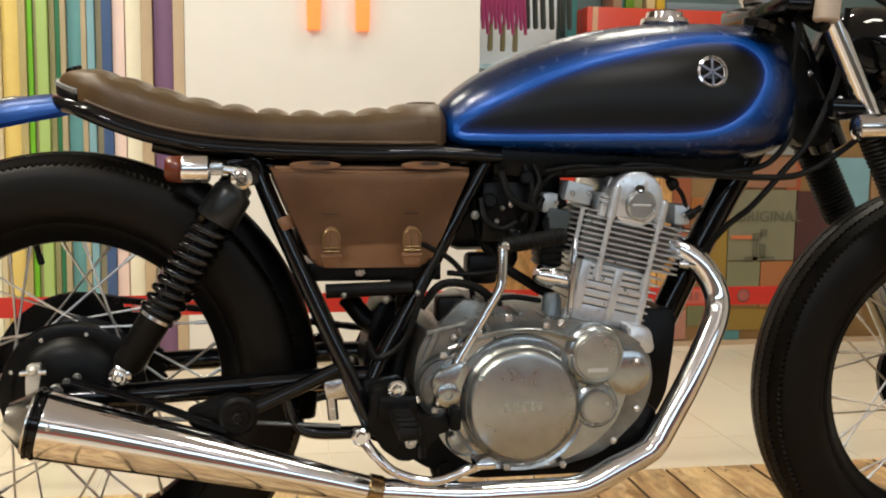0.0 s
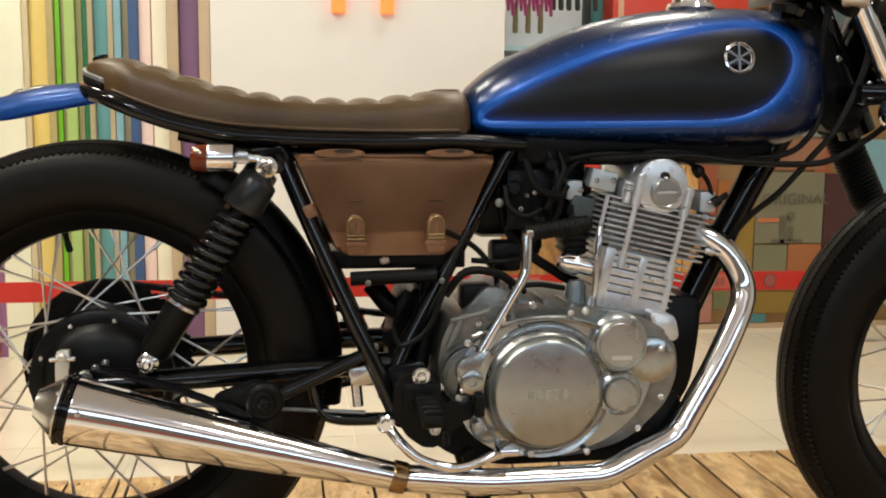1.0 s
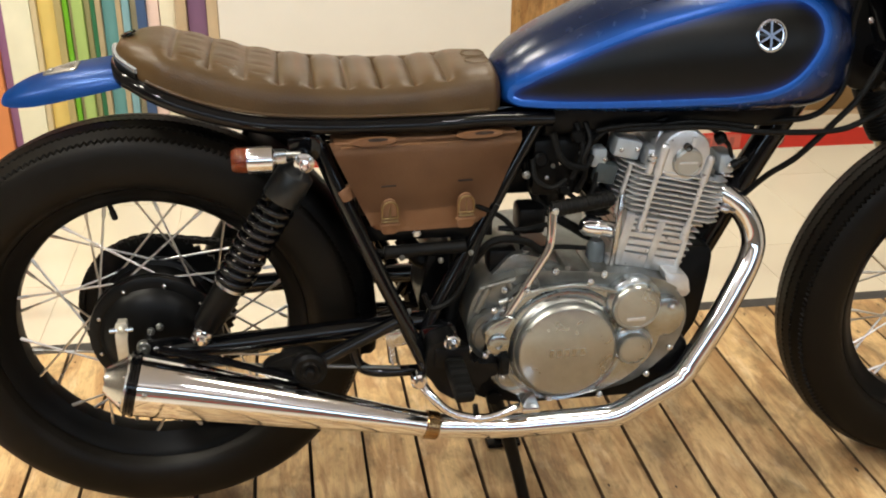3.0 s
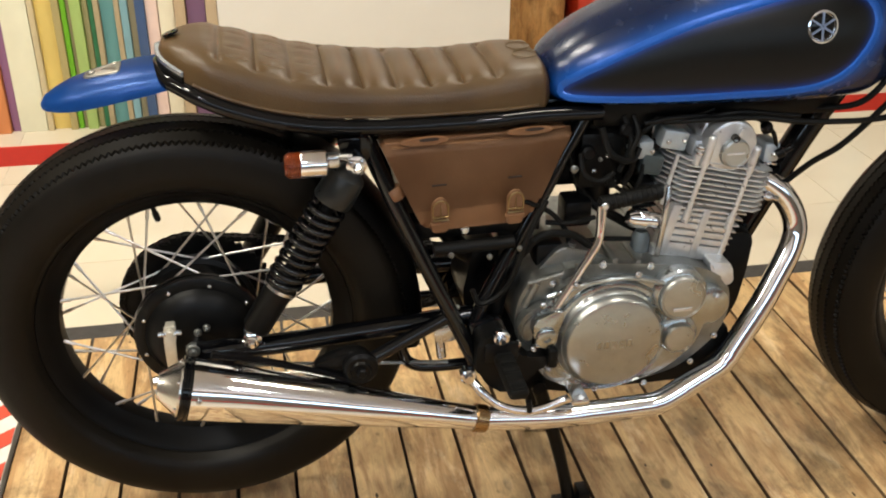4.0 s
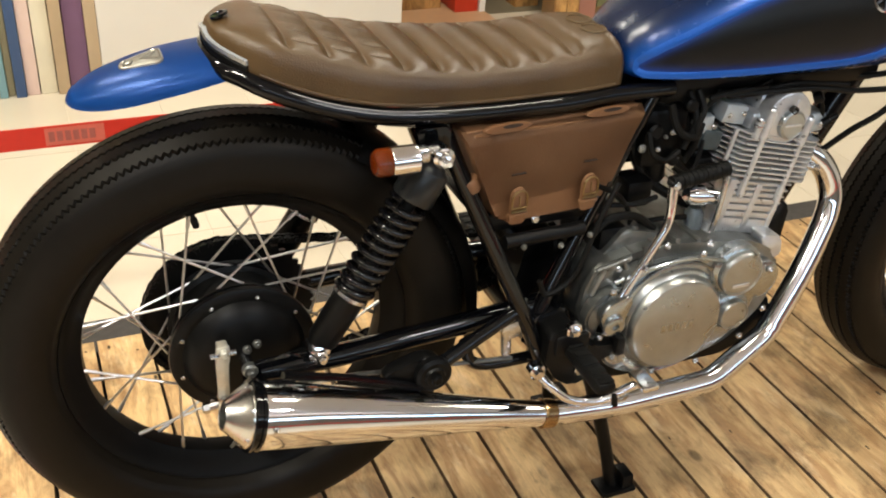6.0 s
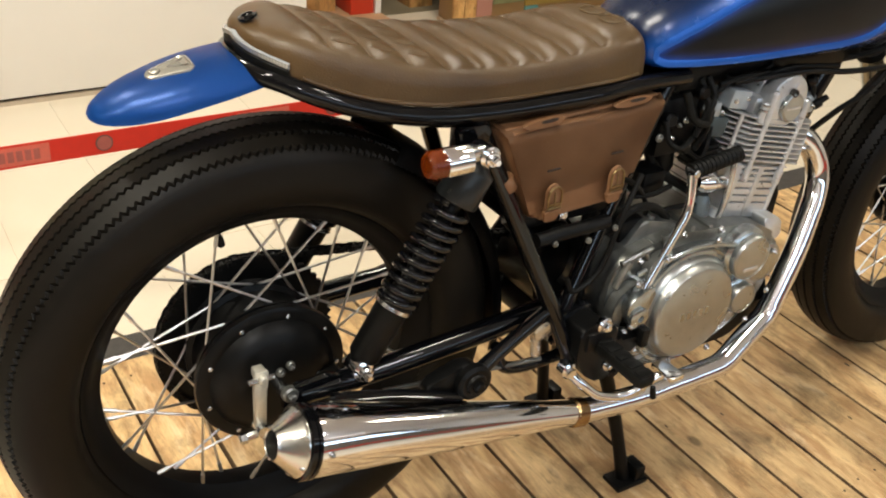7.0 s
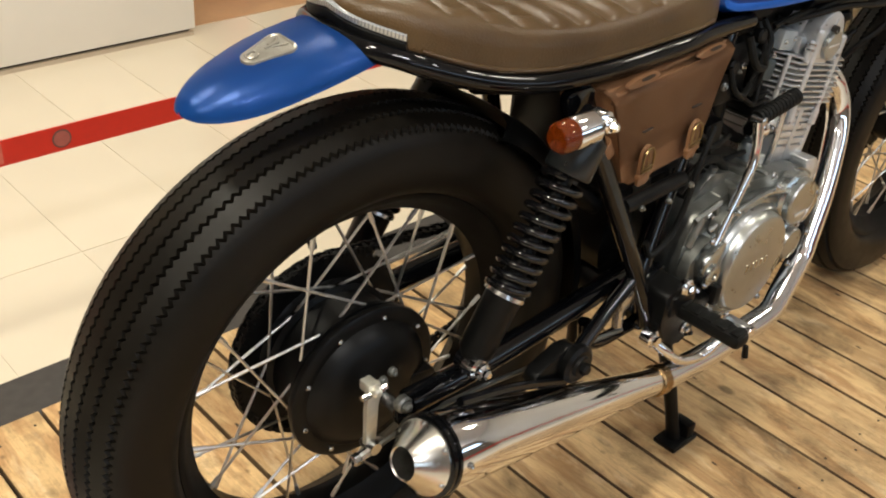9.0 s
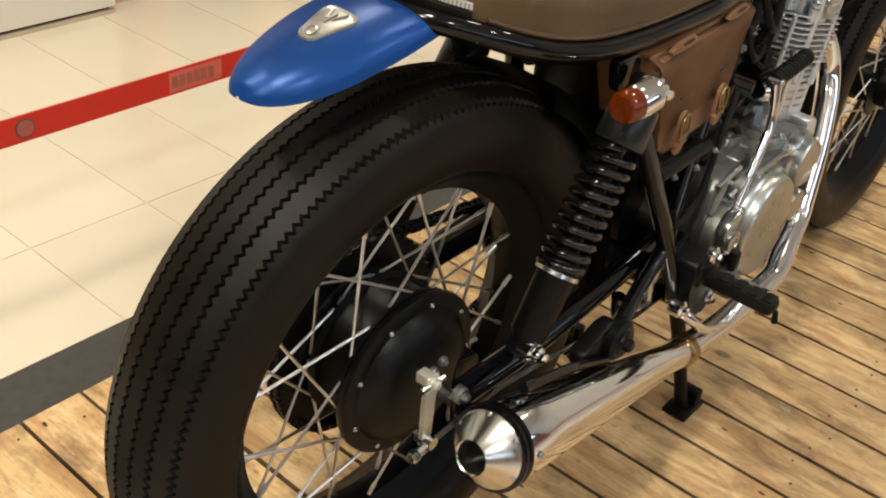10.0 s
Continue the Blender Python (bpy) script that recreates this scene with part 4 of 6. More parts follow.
for x in np.concatenate([np.linspace(0.012, 0.07, 20), np.linspace(0.075, 0.52, 90), np.linspace(0.525, 0.586, 24)]):
    zb, zt, w, zm = tank_row(float(x))
    ring = []
    for k in range(112):
        a = 2 * math.pi * k / 112
        c, s = math.cos(a), math.sin(a)
        h, p = ((zt - zm), 2.1) if s > 0 else ((zm - zb), 3.6)
        ring.append((float(x), C - w * math.copysign(abs(c) ** (2 / 2.3), c), zm + h * math.copysign(abs(s) ** (2 / p), s)))
    rings.append(ring)
tank = part("fuel_tank", loft(bmesh.new(), rings), BLUE, bike, "satin blue teardrop fuel tank", 50)
PX = (0.037, 0.046, 0.062, 0.103, 0.186, 0.311, 0.380, 0.425, 0.455, 0.478, 0.492, 0.4985, 0.5015)
PH = (0.765, 0.775, 0.786, 0.808, 0.845, 0.880, 0.894, 0.8985, 0.8970, 0.889, 0.877, 0.866, 0.853)
PL = (0.757, 0.7535, 0.753, 0.7530, 0.7540, 0.7560, 0.7585, 0.7660, 0.7800, 0.802, 0.823, 0.838, 0.8525)
bead_lines = []
for s in (-1, 1):
    bm = bmesh.new()
    cols = []
    outline_top, outline_low = [], []
    for u in np.linspace(0, math.pi, 90):
        x = 0.0371 + 0.4643 * (1 - math.cos(u)) / 2
        zl, zh = curve(PX, PL, x), curve(PX, PH, x)
        cols.append([bm.verts.new((x, C + s * (tank_side(x, zl + (zh - zl) * k / 16) + 0.0012), zl + (zh - zl) * k / 16)) for k in range(17)])
        outline_top.append((x, C + s * (tank_side(x, zh) + 0.0005), zh))
        outline_low.append((x, C + s * (tank_side(x, zl) + 0.0005), zl))
    for a, b in zip(cols, cols[1:]):
        for k in range(16):
            bm.faces.new((a[k], a[k + 1], b[k + 1], b[k]))
    line = outline_top + outline_low[::-1]
    bead_lines += line
    spray(part("side_panel", bm, BLACK_MATT, tank, "matt black painted side panel fading to blue at its edge", 50), line, 0.0065, 1.4)
    bm = bmesh.new()
    edge = []
    for i, p in enumerate(line):
        p = Vector(p)
        q = (Vector(line[(i + 1) % len(line)]) - Vector(line[i - 1])).normalized()
        nrm = Vector((0, s, 0.25)).normalized()
        out = q.cross(nrm).normalized() * (1 if s < 0 else -1)
        edge.append([bm.verts.new(p + out * d + nrm * h) for d, h in ((-0.0080, 0.0002), (-0.0045, 0.0017), (0.0, 0.0022), (0.0035, 0.0017), (0.006, 0.0004))])
    for i in range(len(edge)):
        a, b = edge[i], edge[(i + 1) % len(edge)]
        for k in range(4):
            bm.faces.new((a[k], a[k + 1], b[k + 1], b[k]))
    part("panel_bead", bm, BLUE_EDGE, tank, "raised bright blue bead round the panel", 60)
    # round plated badge: plain ring and spokes
    ey = C + s * (tank_side(0.409, 0.850) + 0.001)
    at = Vector((0.409, ey, 0.850))
    ax = Vector((0.02, s, 0.22)).normalized()
    bm = turned([(0, 0.0240), (0.003, 0.0240), (0.0036, 0.0215), (0.001, 0.0205), (0.0005, 0.002)], at, ax, 40)
    badge = part("badge", bm, CHROME, tank, "round chrome badge")
    bm = turned([(0.0012, 0.019), (0.0018, 0.018), (0.0019, 0.001)], at, ax, 32)
    part("badge_field", bm, BLACK, badge, "dark field of the badge")
    m = Matrix.Translation(at + ax * 0.0022) @ ax.to_track_quat("Z", "Y").to_matrix().to_4x4()
    for k in range(6):
        part("badge_bar", box(bmesh.new(), -0.0015, 0.0015, 0.001, 0.0205, -0.0005, 0.0012, m=m @ Matrix.Rotation(radians(60 * k), 4, "Z")), SMOKED, badge, "", 20)
spray(tank, bead_lines, 0.0185, 1.8)
bm = turned([(0, 0.036), (0.006, 0.038), (0.012, 0.036), (0.013, 0.030), (0.022, 0.028), (0.025, 0.020), (0.025, 0.004)], (0.378, C, 0.926), (0, 0, 1), 36)
part("filler_cap", bm, CHROME, tank, "chrome filler cap")

# seat
SX = (-0.537, -0.532, -0.522, -0.506, -0.48, -0.43, -0.34, -0.25, -0.13, 0.0, 0.012, 0.020)
SB = (0.815, 0.808, 0.803, 0.797, 0.787, 0.768, 0.747, 0.740, 0.737, 0.738, 0.738, 0.742)
ST = (0.825, 0.832, 0.837, 0.840, 0.841, 0.829, 0.804, 0.791, 0.788, 0.799, 0.798, 0.786)
SW = (0.020, 0.036, 0.054, 0.0740, 0.092, 0.101, 0.107, 0.106, 0.098, 0.083, 0.079, 0.068)


def seat_mid(x):
    """The bike leans a little away on its stand: the tail's middle line."""
    return C + 0.008 + 0.024 * min(1.0, max(0.0, -x / 0.5))


def seat_drop(x, y):
    d = 0.0
    wide = curve(SX, SW, x) - 0.024
    flat = max(0.0, 1 - max(0.0, (abs(y) - wide) / 0.010))
    if flat <= 0:
        return 0.0
    if -0.475 < x < -0.035:
        d = 0.0120 * (1 - abs(math.sin(math.pi * (x + 0.452) / 0.049)) ** 0.50)
        d *= min(1.0, (x + 0.475) / 0.02, (-0.035 - x) / 0.02) * (0.60 + 0.40 * min(1.0, max(0.0, (x + 0.33) / 0.06)))
    if -0.475 < x < -0.300:
        ease = min(1.0, (x + 0.475) / 0.025, (-0.300 - x) / 0.006)
        d = max(d, ease * 0.0034 * (1 - abs(math.sin(math.pi * y / 0.032)) ** 0.5))
    return d * flat


rings = []
for x in np.concatenate([np.linspace(-0.537, -0.50, 14), np.linspace(-0.496, 0.0, 230), np.linspace(0.003, 0.020, 8)]):
    x = float(x)
    zb, zt, w = curve(SX, SB, x), curve(SX, ST, x), curve(SX, SW, x)
    ring = []
    for k in range(129):
        a = math.pi * k / 128
        c, s = math.cos(a), math.sin(a)
        y = w * math.copysign(abs(c) ** 0.62, c)
        z = zb + (zt - zb) * max(s, 0.0) ** 0.50
        z -= seat_drop(x, y) * (1 if s > 0.3 else 0)
        if y > 0:
            y *= 1 + 0.15 * min(1.0, (x + 0.537) / 0.10)
            z += 0.02 * y * max(0.0, s)
        ring.append((x, seat_mid(x) + y, z))
    rings.append(ring)
seat = part("seat", loft(bmesh.new(), rings), SEAT, bike, "brown leather tuck-and-roll seat", 60)
part("seat_piping", pipe([(x, seat_mid(x) - curve(SX, SW, x) - 0.0005, curve(SX, SB, x) + 0.003) for x in np.linspace(0.0, -0.49, 14)], 0.0028, 8, 2), SEAT, seat)
part("seat_piping", pipe([(x, seat_mid(x) + curve(SX, SW, x) + 0.0005, curve(SX, SB, x) + 0.003) for x in np.linspace(0.0, -0.49, 14)], 0.0028, 8, 2), SEAT, seat)
thread = tone("yellow_stitching", (0.11, 0.068, 0.024), 0.6)
for sy in (-0.021, 0.021):
    bm = bmesh.new()
    tube(bm, [(-0.008 + 0.018 * math.cos(a), C + 0.008 + sy + 0.018 * math.sin(a), 0.8005) for a in np.linspace(0, 2 * math.pi, 24)], 0.0009, 6, 0)
    part("stitched_ring", bm, thread, seat, "pale stitched ring")
part("key_lock", turned([(0, 0.012), (0.003, 0.012), (0.004, 0.007), (0.002, 0.006)], (-0.518, C + 0.034, 0.8405), (-0.35, 0.1, 1), 20), BLACK, seat, "small black seat lock")
# tail light strip under the seat hump
trace = [(x, -1) for x in np.linspace(-0.502, -0.537, 160)] + [(x, 1) for x in np.linspace(-0.537, -0.502, 160)]
trace = [Vector((x, seat_mid(x) + s * curve(SX, SW, x), curve(SX, SB, x) + 0.0105)) for x, s in trace]
run = [0.0]
for p, q in zip(trace, trace[1:]):
    run.append(run[-1] + (q - p).length)
pts = [Vector([float(np.interp(d, run, [p[i] for p in trace])) for i in range(3)]) for d in np.linspace(0, run[-1], 49)]
for _ in range(10):
    pts = [pts[0]] + [(p + q * 2 + r) / 4 for p, q, r in zip(pts, pts[1:], pts[2:])] + [pts[-1]]
for k, p in enumerate(pts):
    p.z = 0.8070 + 0.0185 * (1 - abs(k - 24) / 24) ** 0.9
pts = [p + 0.0022 * (p - Vector((-0.46, C + 0.03, p.z))).normalized() for p in pts]
rings, lit, band = [], [], []
for k, p in enumerate(pts):
    run = (pts[min(k + 1, len(pts) - 1)] - pts[max(k - 1, 0)]).normalized()
    out = Vector((run.y, -run.x, 0)).normalized()
    out = out if out.dot(p - Vector((-0.44, C + 0.03, p.z))) > 0 else -out
    rings.append([p + out * o + Vector((0, 0, h)) for o, h in ((-0.005, -0.0040), (0.0005, -0.0040), (0.0020, -0.0030), (0.0024, 0.0), (0.0016, 0.0022), (-0.0005, 0.0030), (-0.005, 0.0030))])
    lit.append((p + out * 0.0019, out))
    band.append([p + out * o + Vector((0, 0, h)) for o, h in ((-0.006, -0.017), (0.000, -0.017), (0.0020, -0.0135), (0.0020, -0.0060), (0.0005, -0.0042), (-0.005, -0.0042))])
strip = part("tail_light", loft(bmesh.new(), rings), FROST, bike, "clear ribbed strip tail light round the seat hump")
part("strip_seal", loft(bmesh.new(), band), RUBBER_PART, strip, "black rubber seal")
led = mesh_of("led", cube(-0.0024, 0.0024, -0.0012, 0.0012, 0, 0.0012), SPOKE, 0)
for (p, a), (q, b) in zip(lit, lit[1:]):
    for f in range(max(1, int((q - p).length / 0.0045))):
        w = (f + 0.5) / max(1, int((q - p).length / 0.0045))
        out = a.lerp(b, w).normalized()
        link_mesh("led", led, strip, Matrix.Translation(p.lerp(q, w)) @ Matrix((Vector((0, 0, -1)), Vector((out.y, -out.x, 0)), out)).transposed().to_4x4())

# frame rails under the seat
def rail_path(s, drop=0.0, inset=0.0):
    return [(0.10, C + s * 0.070, 0.722)] + [(x, seat_mid(x) + s * (curve(SX, SW, x) + 0.002), curve(SX, SB, x) - 0.012) for x in (0.0, -0.07, -0.14, -0.21, -0.28, -0.34, -0.40, -0.45, -0.485, -0.508)]


loop = rail_path(-1) + [(-0.528, seat_mid(-0.5) - 0.05, 0.791), (-0.541, seat_mid(-0.5), 0.796), (-0.528, seat_mid(-0.5) + 0.05, 0.791)] + rail_path(1)[::-1]
part("seat_rail", pipe(loop, 0.0115, 14, 6), BLACK, bike, "gloss black hoop rail under the seat")
part("seat_pan", slab([(-0.50, 0.790), (-0.43, 0.766), (-0.34, 0.747), (-0.13, 0.739), (0.0, 0.739), (0.0, 0.733), (-0.13, 0.733), (-0.34, 0.740), (-0.44, 0.760), (-0.50, 0.782)], C - 0.055, C + 0.09), BLACK_DULL, bike)
for y in (C - 0.045, C + 0.045):
    part("frame_rail", pipe([(0.14, y, 0.725), (0.0, y, 0.712), (-0.25, y, 0.705), (-0.40, y, 0.735)], 0.012, 12, 5), BLACK, bike)
part("frame_tunnel", cube(0.09, 0.50, C - 0.060, C + 0.060, 0.690, 0.745, bevel=0.012), BLACK_DULL, bike)
part("backbone", pipe([(0.60, C, 0.86), (0.45, C, 0.79), (0.20, C, 0.745), (0.0, C, 0.715)], 0.026, 16, 6), BLACK, bike)
for s in (-1, 1):
    y = C + s * 0.110
    part("rear_frame_tube", pipe([(-0.261, C + s * 0.076, 0.720), (-0.235, C + s * 0.088, 0.650), (-0.170, C + s * 0.113, 0.500), (-0.134, C + s * 0.124, 0.420), (-0.097, C + s * 0.130, 0.335)], 0.0125, 14, 5), FRAME_BLACK, bike, "gloss black frame tube")
    part("centre_frame_tube", pipe([(0.085, C + s * 0.056, 0.722), (0.045, C + s * 0.064, 0.650), (-0.038, C + s * 0.084, 0.500), (-0.082, C + s * 0.098, 0.420), (-0.110, C + s * 0.112, 0.350)], 0.0125, 14, 5), FRAME_BLACK, bike, "gloss black frame tube")
    part("frame_stay", pipe([(-0.125, C + s * 0.120, 0.428), (-0.20, C + s * 0.130, 0.396), (-0.298, C + s * 0.150, 0.358)], 0.0105, 12, 5), FRAME_BLACK, bike)
    part("frame_gusset", slab(round_outline([(-0.110, 0.40), (-0.055, 0.41), (-0.03, 0.34), (-0.06, 0.30), (-0.105, 0.315)], 0.012), y - 0.008, y + 0.008, 0.002), FRAME_BLACK, bike)
    part("peg_loop", pipe([(-0.215, y, 0.375), (-0.205, y, 0.340), (-0.175, y, 0.324), (-0.10, y, 0.322)], 0.0095, 12, 6), FRAME_BLACK, bike)
    part("swingarm_tube", pipe([(-0.515, C + s * 0.096, 0.383), (-0.40, C + s * 0.100, 0.388), (-0.22, C + s * 0.095, 0.396), (-0.08, C + s * 0.085, 0.400)], 0.0165, 14, 4), FRAME_BLACK, bike, "gloss black swingarm")
    part("axle_plate", slab(round_outline([(-0.540, 0.402), (-0.47, 0.408), (-0.44, 0.388), (-0.47, 0.364), (-0.540, 0.364)], 0.012), C + s * 0.104 - 0.004, C + s * 0.104 + 0.004, 0.001), FRAME_BLACK, bike)
for a, b in (((-0.16, 0.528), (-0.035, 0.532)),):
    part("cross_tube", pipe([(a[0], C - 0.10, a[1]), (b[0], C - 0.10, b[1])], 0.0105, 12, 0), BLACK_DULL, bike)
part("down_tube", pipe([(0.575, C, 0.80), (0.499, C, 0.675), (0.428, C, 0.535), (0.375, C, 0.42), (0.335, C, 0.33)], 0.0235, 16, 6), BLACK, bike, "gloss black front down tube")
part("down_tube_bracket", slab(round_outline([(0.325, 0.485), (0.395, 0.485), (0.392, 0.42), (0.382, 0.345), (0.345, 0.280), (0.285, 0.285)], 0.02), C - 0.05, C + 0.05, 0.004), BLACK_DULL, bike)
part("engine_cradle", slab(round_outline([(-0.10, 0.325), (-0.01, 0.262), (0.06, 0.245), (0.27, 0.245), (0.345, 0.29), (0.345, 0.345), (0.10, 0.40), (-0.08, 0.36)], 0.02), C - 0.112, C + 0.11, 0.006), BLACK_DULL, bike, "black engine cradle")
# dark boxes between the frame tubes
part("battery_box", cube(-0.20, 0.0, C - 0.075, C + 0.085, 0.575, 0.705, bevel=0.012), BLACK_DULL, bike, "black battery box")
tray = part("battery_tray", cube(-0.190, 0.010, C - 0.078, C + 0.092, 0.548, 0.556, bevel=0.002), BLACK_DULL, bike, "black battery tray")
part("tray_lip", cube(-0.190, 0.010, C - 0.084, C - 0.078, 0.540, 0.566, bevel=0.002), BLACK_DULL, tray)
part("tray_bolt", turned([(0, 0.008), (0.008, 0.008), (0.010, 0.005)], (-0.11, C - 0.084, 0.553), (0, -1, 0), 6), STEEL, tray)
part("air_box", slab(round_outline([(-0.10, 0.56), (-0.01, 0.565), (0.05, 0.62), (0.04, 0.70), (-0.05, 0.70)], 0.02), C - 0.06, C + 0.09, 0.006), BLACK_DULL, bike)
part("inner_plate", slab(round_outline([(-0.080, 0.498), (-0.045, 0.502), (-0.030, 0.42), (-0.09, 0.36), (-0.100, 0.40)], 0.015), C - 0.03, C + 0.07, 0.004), BLACK_DULL, bike)

bracket = part("rear_engine_plate", slab(round_outline([(-0.100, 0.392), (-0.062, 0.405), (-0.044, 0.372), (-0.024, 0.354), (0.016, 0.352), (0.016, 0.333), (-0.012, 0.326), (-0.020, 0.300), (-0.055, 0.288), (-0.085, 0.310), (-0.104, 0.345)], 0.008), C - 0.158, C - 0.112, 0.005), BLACK_DULL, bike, "black cast rear engine plate")
part("plate_rib", cube(-0.092, -0.034, C - 0.164, C - 0.150, 0.352, 0.388, bevel=0.008), BLACK_DULL, bracket)
part("plate_rib", cube(0.012, 0.028, C - 0.168, C - 0.140, 0.334, 0.368, bevel=0.005), BLACK_DULL, bracket)
disc_bolt(bracket, "plate_bolt", (-0.064, C - 0.156, 0.397), 0.0130, 0.010, CHROME)
disc_bolt(bracket, "plate_bolt", (-0.044, C - 0.156, 0.319), 0.0095, 0.008, STEEL)
disc_bolt(bracket, "plate_bolt", (-0.030, C - 0.156, 0.306), 0.0075, 0.007, BLACK_DULL)
disc_bolt(bracket, "plate_bolt", (-0.036, C - 0.150, 0.378), 0.006, 0.006, STEEL)
part("inner_frame_tube", pipe([(-0.04, C - 0.07, 0.54), (-0.045, C - 0.075, 0.46), (-0.06, C - 0.08, 0.38)], 0.014, 12, 4), BLACK_DULL, bike)
part("inner_frame_tube", pipe([(-0.12, C + 0.02, 0.50), (-0.08, C + 0.0, 0.46), (-0.02, C + 0.0, 0.47)], 0.016, 12, 4), BLACK_DULL, bike)
part("rear_brake_hose", pipe([(-0.10, C - 0.105, 0.455), (-0.085, C - 0.108, 0.43), (-0.045, C - 0.112, 0.46), (-0.015, C - 0.11, 0.545), (0.012, C - 0.105, 0.60)], 0.0045, 8, 6), RUBBER_PART, bike)
for qx, qz in ((-0.075, 0.515), (-0.135, 0.523), (-0.125, 0.430), (-0.028, 0.525)):
    disc_bolt(bike, "frame_bolt", (qx, C - 0.110, qz), 0.0045, 0.004, CASE)
part("loom_sleeve", pipe([(-0.02, C - 0.09, 0.50), (0.01, C - 0.095, 0.535), (0.06, C - 0.09, 0.53), (0.10, C - 0.085, 0.50)], 0.0065, 10, 5), RUBBER_PART, bike)
part("relay_box", cube(0.005, 0.05, C - 0.09, C - 0.05, 0.475, 0.515, bevel=0.006), BLACK_DULL, bike)

# inner mudguard
bm = bmesh.new()
rows = []
for k in range(30):
    a = radians(-8 + 70 * k / 29)
    rows.append([bm.verts.new((REAR.x + (0.358 - dr) * math.cos(a), C + w * 0.068, REAR.z + (0.358 - dr) * math.sin(a))) for w, dr in ((-1.0, 0.030), (-0.93, 0.012), (-0.7, 0.003), (0, 0), (0.7, 0.003), (0.93, 0.012), (1.0, 0.030))])
for a, b in zip(rows, rows[1:]):
    for i in range(6):
        bm.faces.new((a[i], a[i + 1], b[i + 1], b[i]))
bmesh.ops.solidify(bm, geom=bm.faces[:], thickness=0.002)
part("inner_mudguard", bm, BLACK_DULL, bike, "black inner rear mudguard", 50)

# rear fender
FX = (-0.710, -0.706, -0.695, -0.676, -0.642, -0.603, -0.555, -0.515)
FT = (0.749, 0.756, 0.765, 0.776, 0.788, 0.798, 0.805, 0.808)
FB = (0.746, 0.745, 0.745, 0.747, 0.753, 0.762, 0.772, 0.781)


def fender_half(x):
    u = min(1.0, (x + 0.710) / 0.161)
    return 0.0015 + 0.0620 * max(0.0, 1 - (1 - u) ** 2.3) ** 0.5


FC = C + 0.034
rings = []
for x in -0.710 + 0.195 * np.linspace(0, 1, 60) ** 2:
    x = float(x)
    zt, zb, w = curve(FX, FT, x), curve(FX, FB, x), fender_half(x)
    ring = []
    for k in range(33):
        a = math.pi * k / 32
        ring.append((x, FC + w * math.cos(a), zb + (zt - zb) * math.sin(a) ** 0.8))
    rings.append(ring)
bm = loft(bmesh.new(), rings, False, False)
bmesh.ops.solidify(bm, geom=bm.faces[:], thickness=0.003)
fender = part("rear_fender", bm, FENDER_BLUE, bike, "short satin blue rear fender, darker along its crest", 50)
spray(fender, [(x, FC + s * fender_half(x), curve(FX, FB, x)) for x in np.linspace(-0.709, -0.52, 40) for s in (-1, 1)], 0.036, 2.0)
def fender_top(x, y):
    zt, zb, w = curve(FX, FT, x), curve(FX, FB, x), fender_half(x)
    return zb + (zt - zb) * max(0.0, 1 - (y / w) ** 2) ** 0.4
bm = bmesh.new()
ol = round_outline([(-0.645, -0.008), (-0.641, -0.018), (-0.599, -0.029), (-0.592, -0.024), (-0.592, 0.008), (-0.599, 0.013), (-0.641, 0.002)], 0.006)
mid_b = Vector((-0.615, -0.008))
rows = []
for k, (grow, lift) in enumerate(((1.04, -0.0015), (1.0, 0.0020), (0.90, 0.0026), (0.84, 0.0012), (0.5, 0.0016), (0.2, 0.0018))):
    row = []
    for x, y in ol:
        qx, qy = mid_b.x + (x - mid_b.x) * grow, mid_b.y + (y - mid_b.y) * grow
        row.append(bm.verts.new((qx, FC + qy, fender_top(qx, qy) + lift)))
    rows.append(row)
for a, b in zip(rows, rows[1:]):
    for i in range(len(a)):
        j = (i + 1) % len(a)
        bm.faces.new((a[i], a[j], b[j], b[i]))
bm.faces.new(rows[-1])
emb = part("fender_badge", bm, BADGE, fender, "satin grey shield-shaped badge", 30)
part("badge_boss", turned([(0, 0.0065), (0.002, 0.0065), (0.003, 0.004), (0.0015, 0.0035)], (-0.633, FC - 0.008, fender_top(-0.633, -0.008) + 0.001), (-0.4, 0, 1), 16), BADGE, emb)
bm = bmesh.new()
for bx, by, ang in ((-0.606, -0.002, 25), (-0.605, -0.014, -25), (-0.611, -0.008, 0)):
    box(bm, -0.008, 0.008, -0.0015, 0.0015, -0.0005, 0.0012, m=pose(bx, FC + by, fender_top(bx, by) + 0.0018, 0, -12, ang))
part("badge_relief", bm, BADGE, emb, "", 20)
part("fender_mount", turned([(0, 0.011), (0.014, 0.011), (0.018, 0.008)], (-0.495, C + 0.035, 0.768), (0.1, 0, 1), 12), RUBBER_PART, bike)

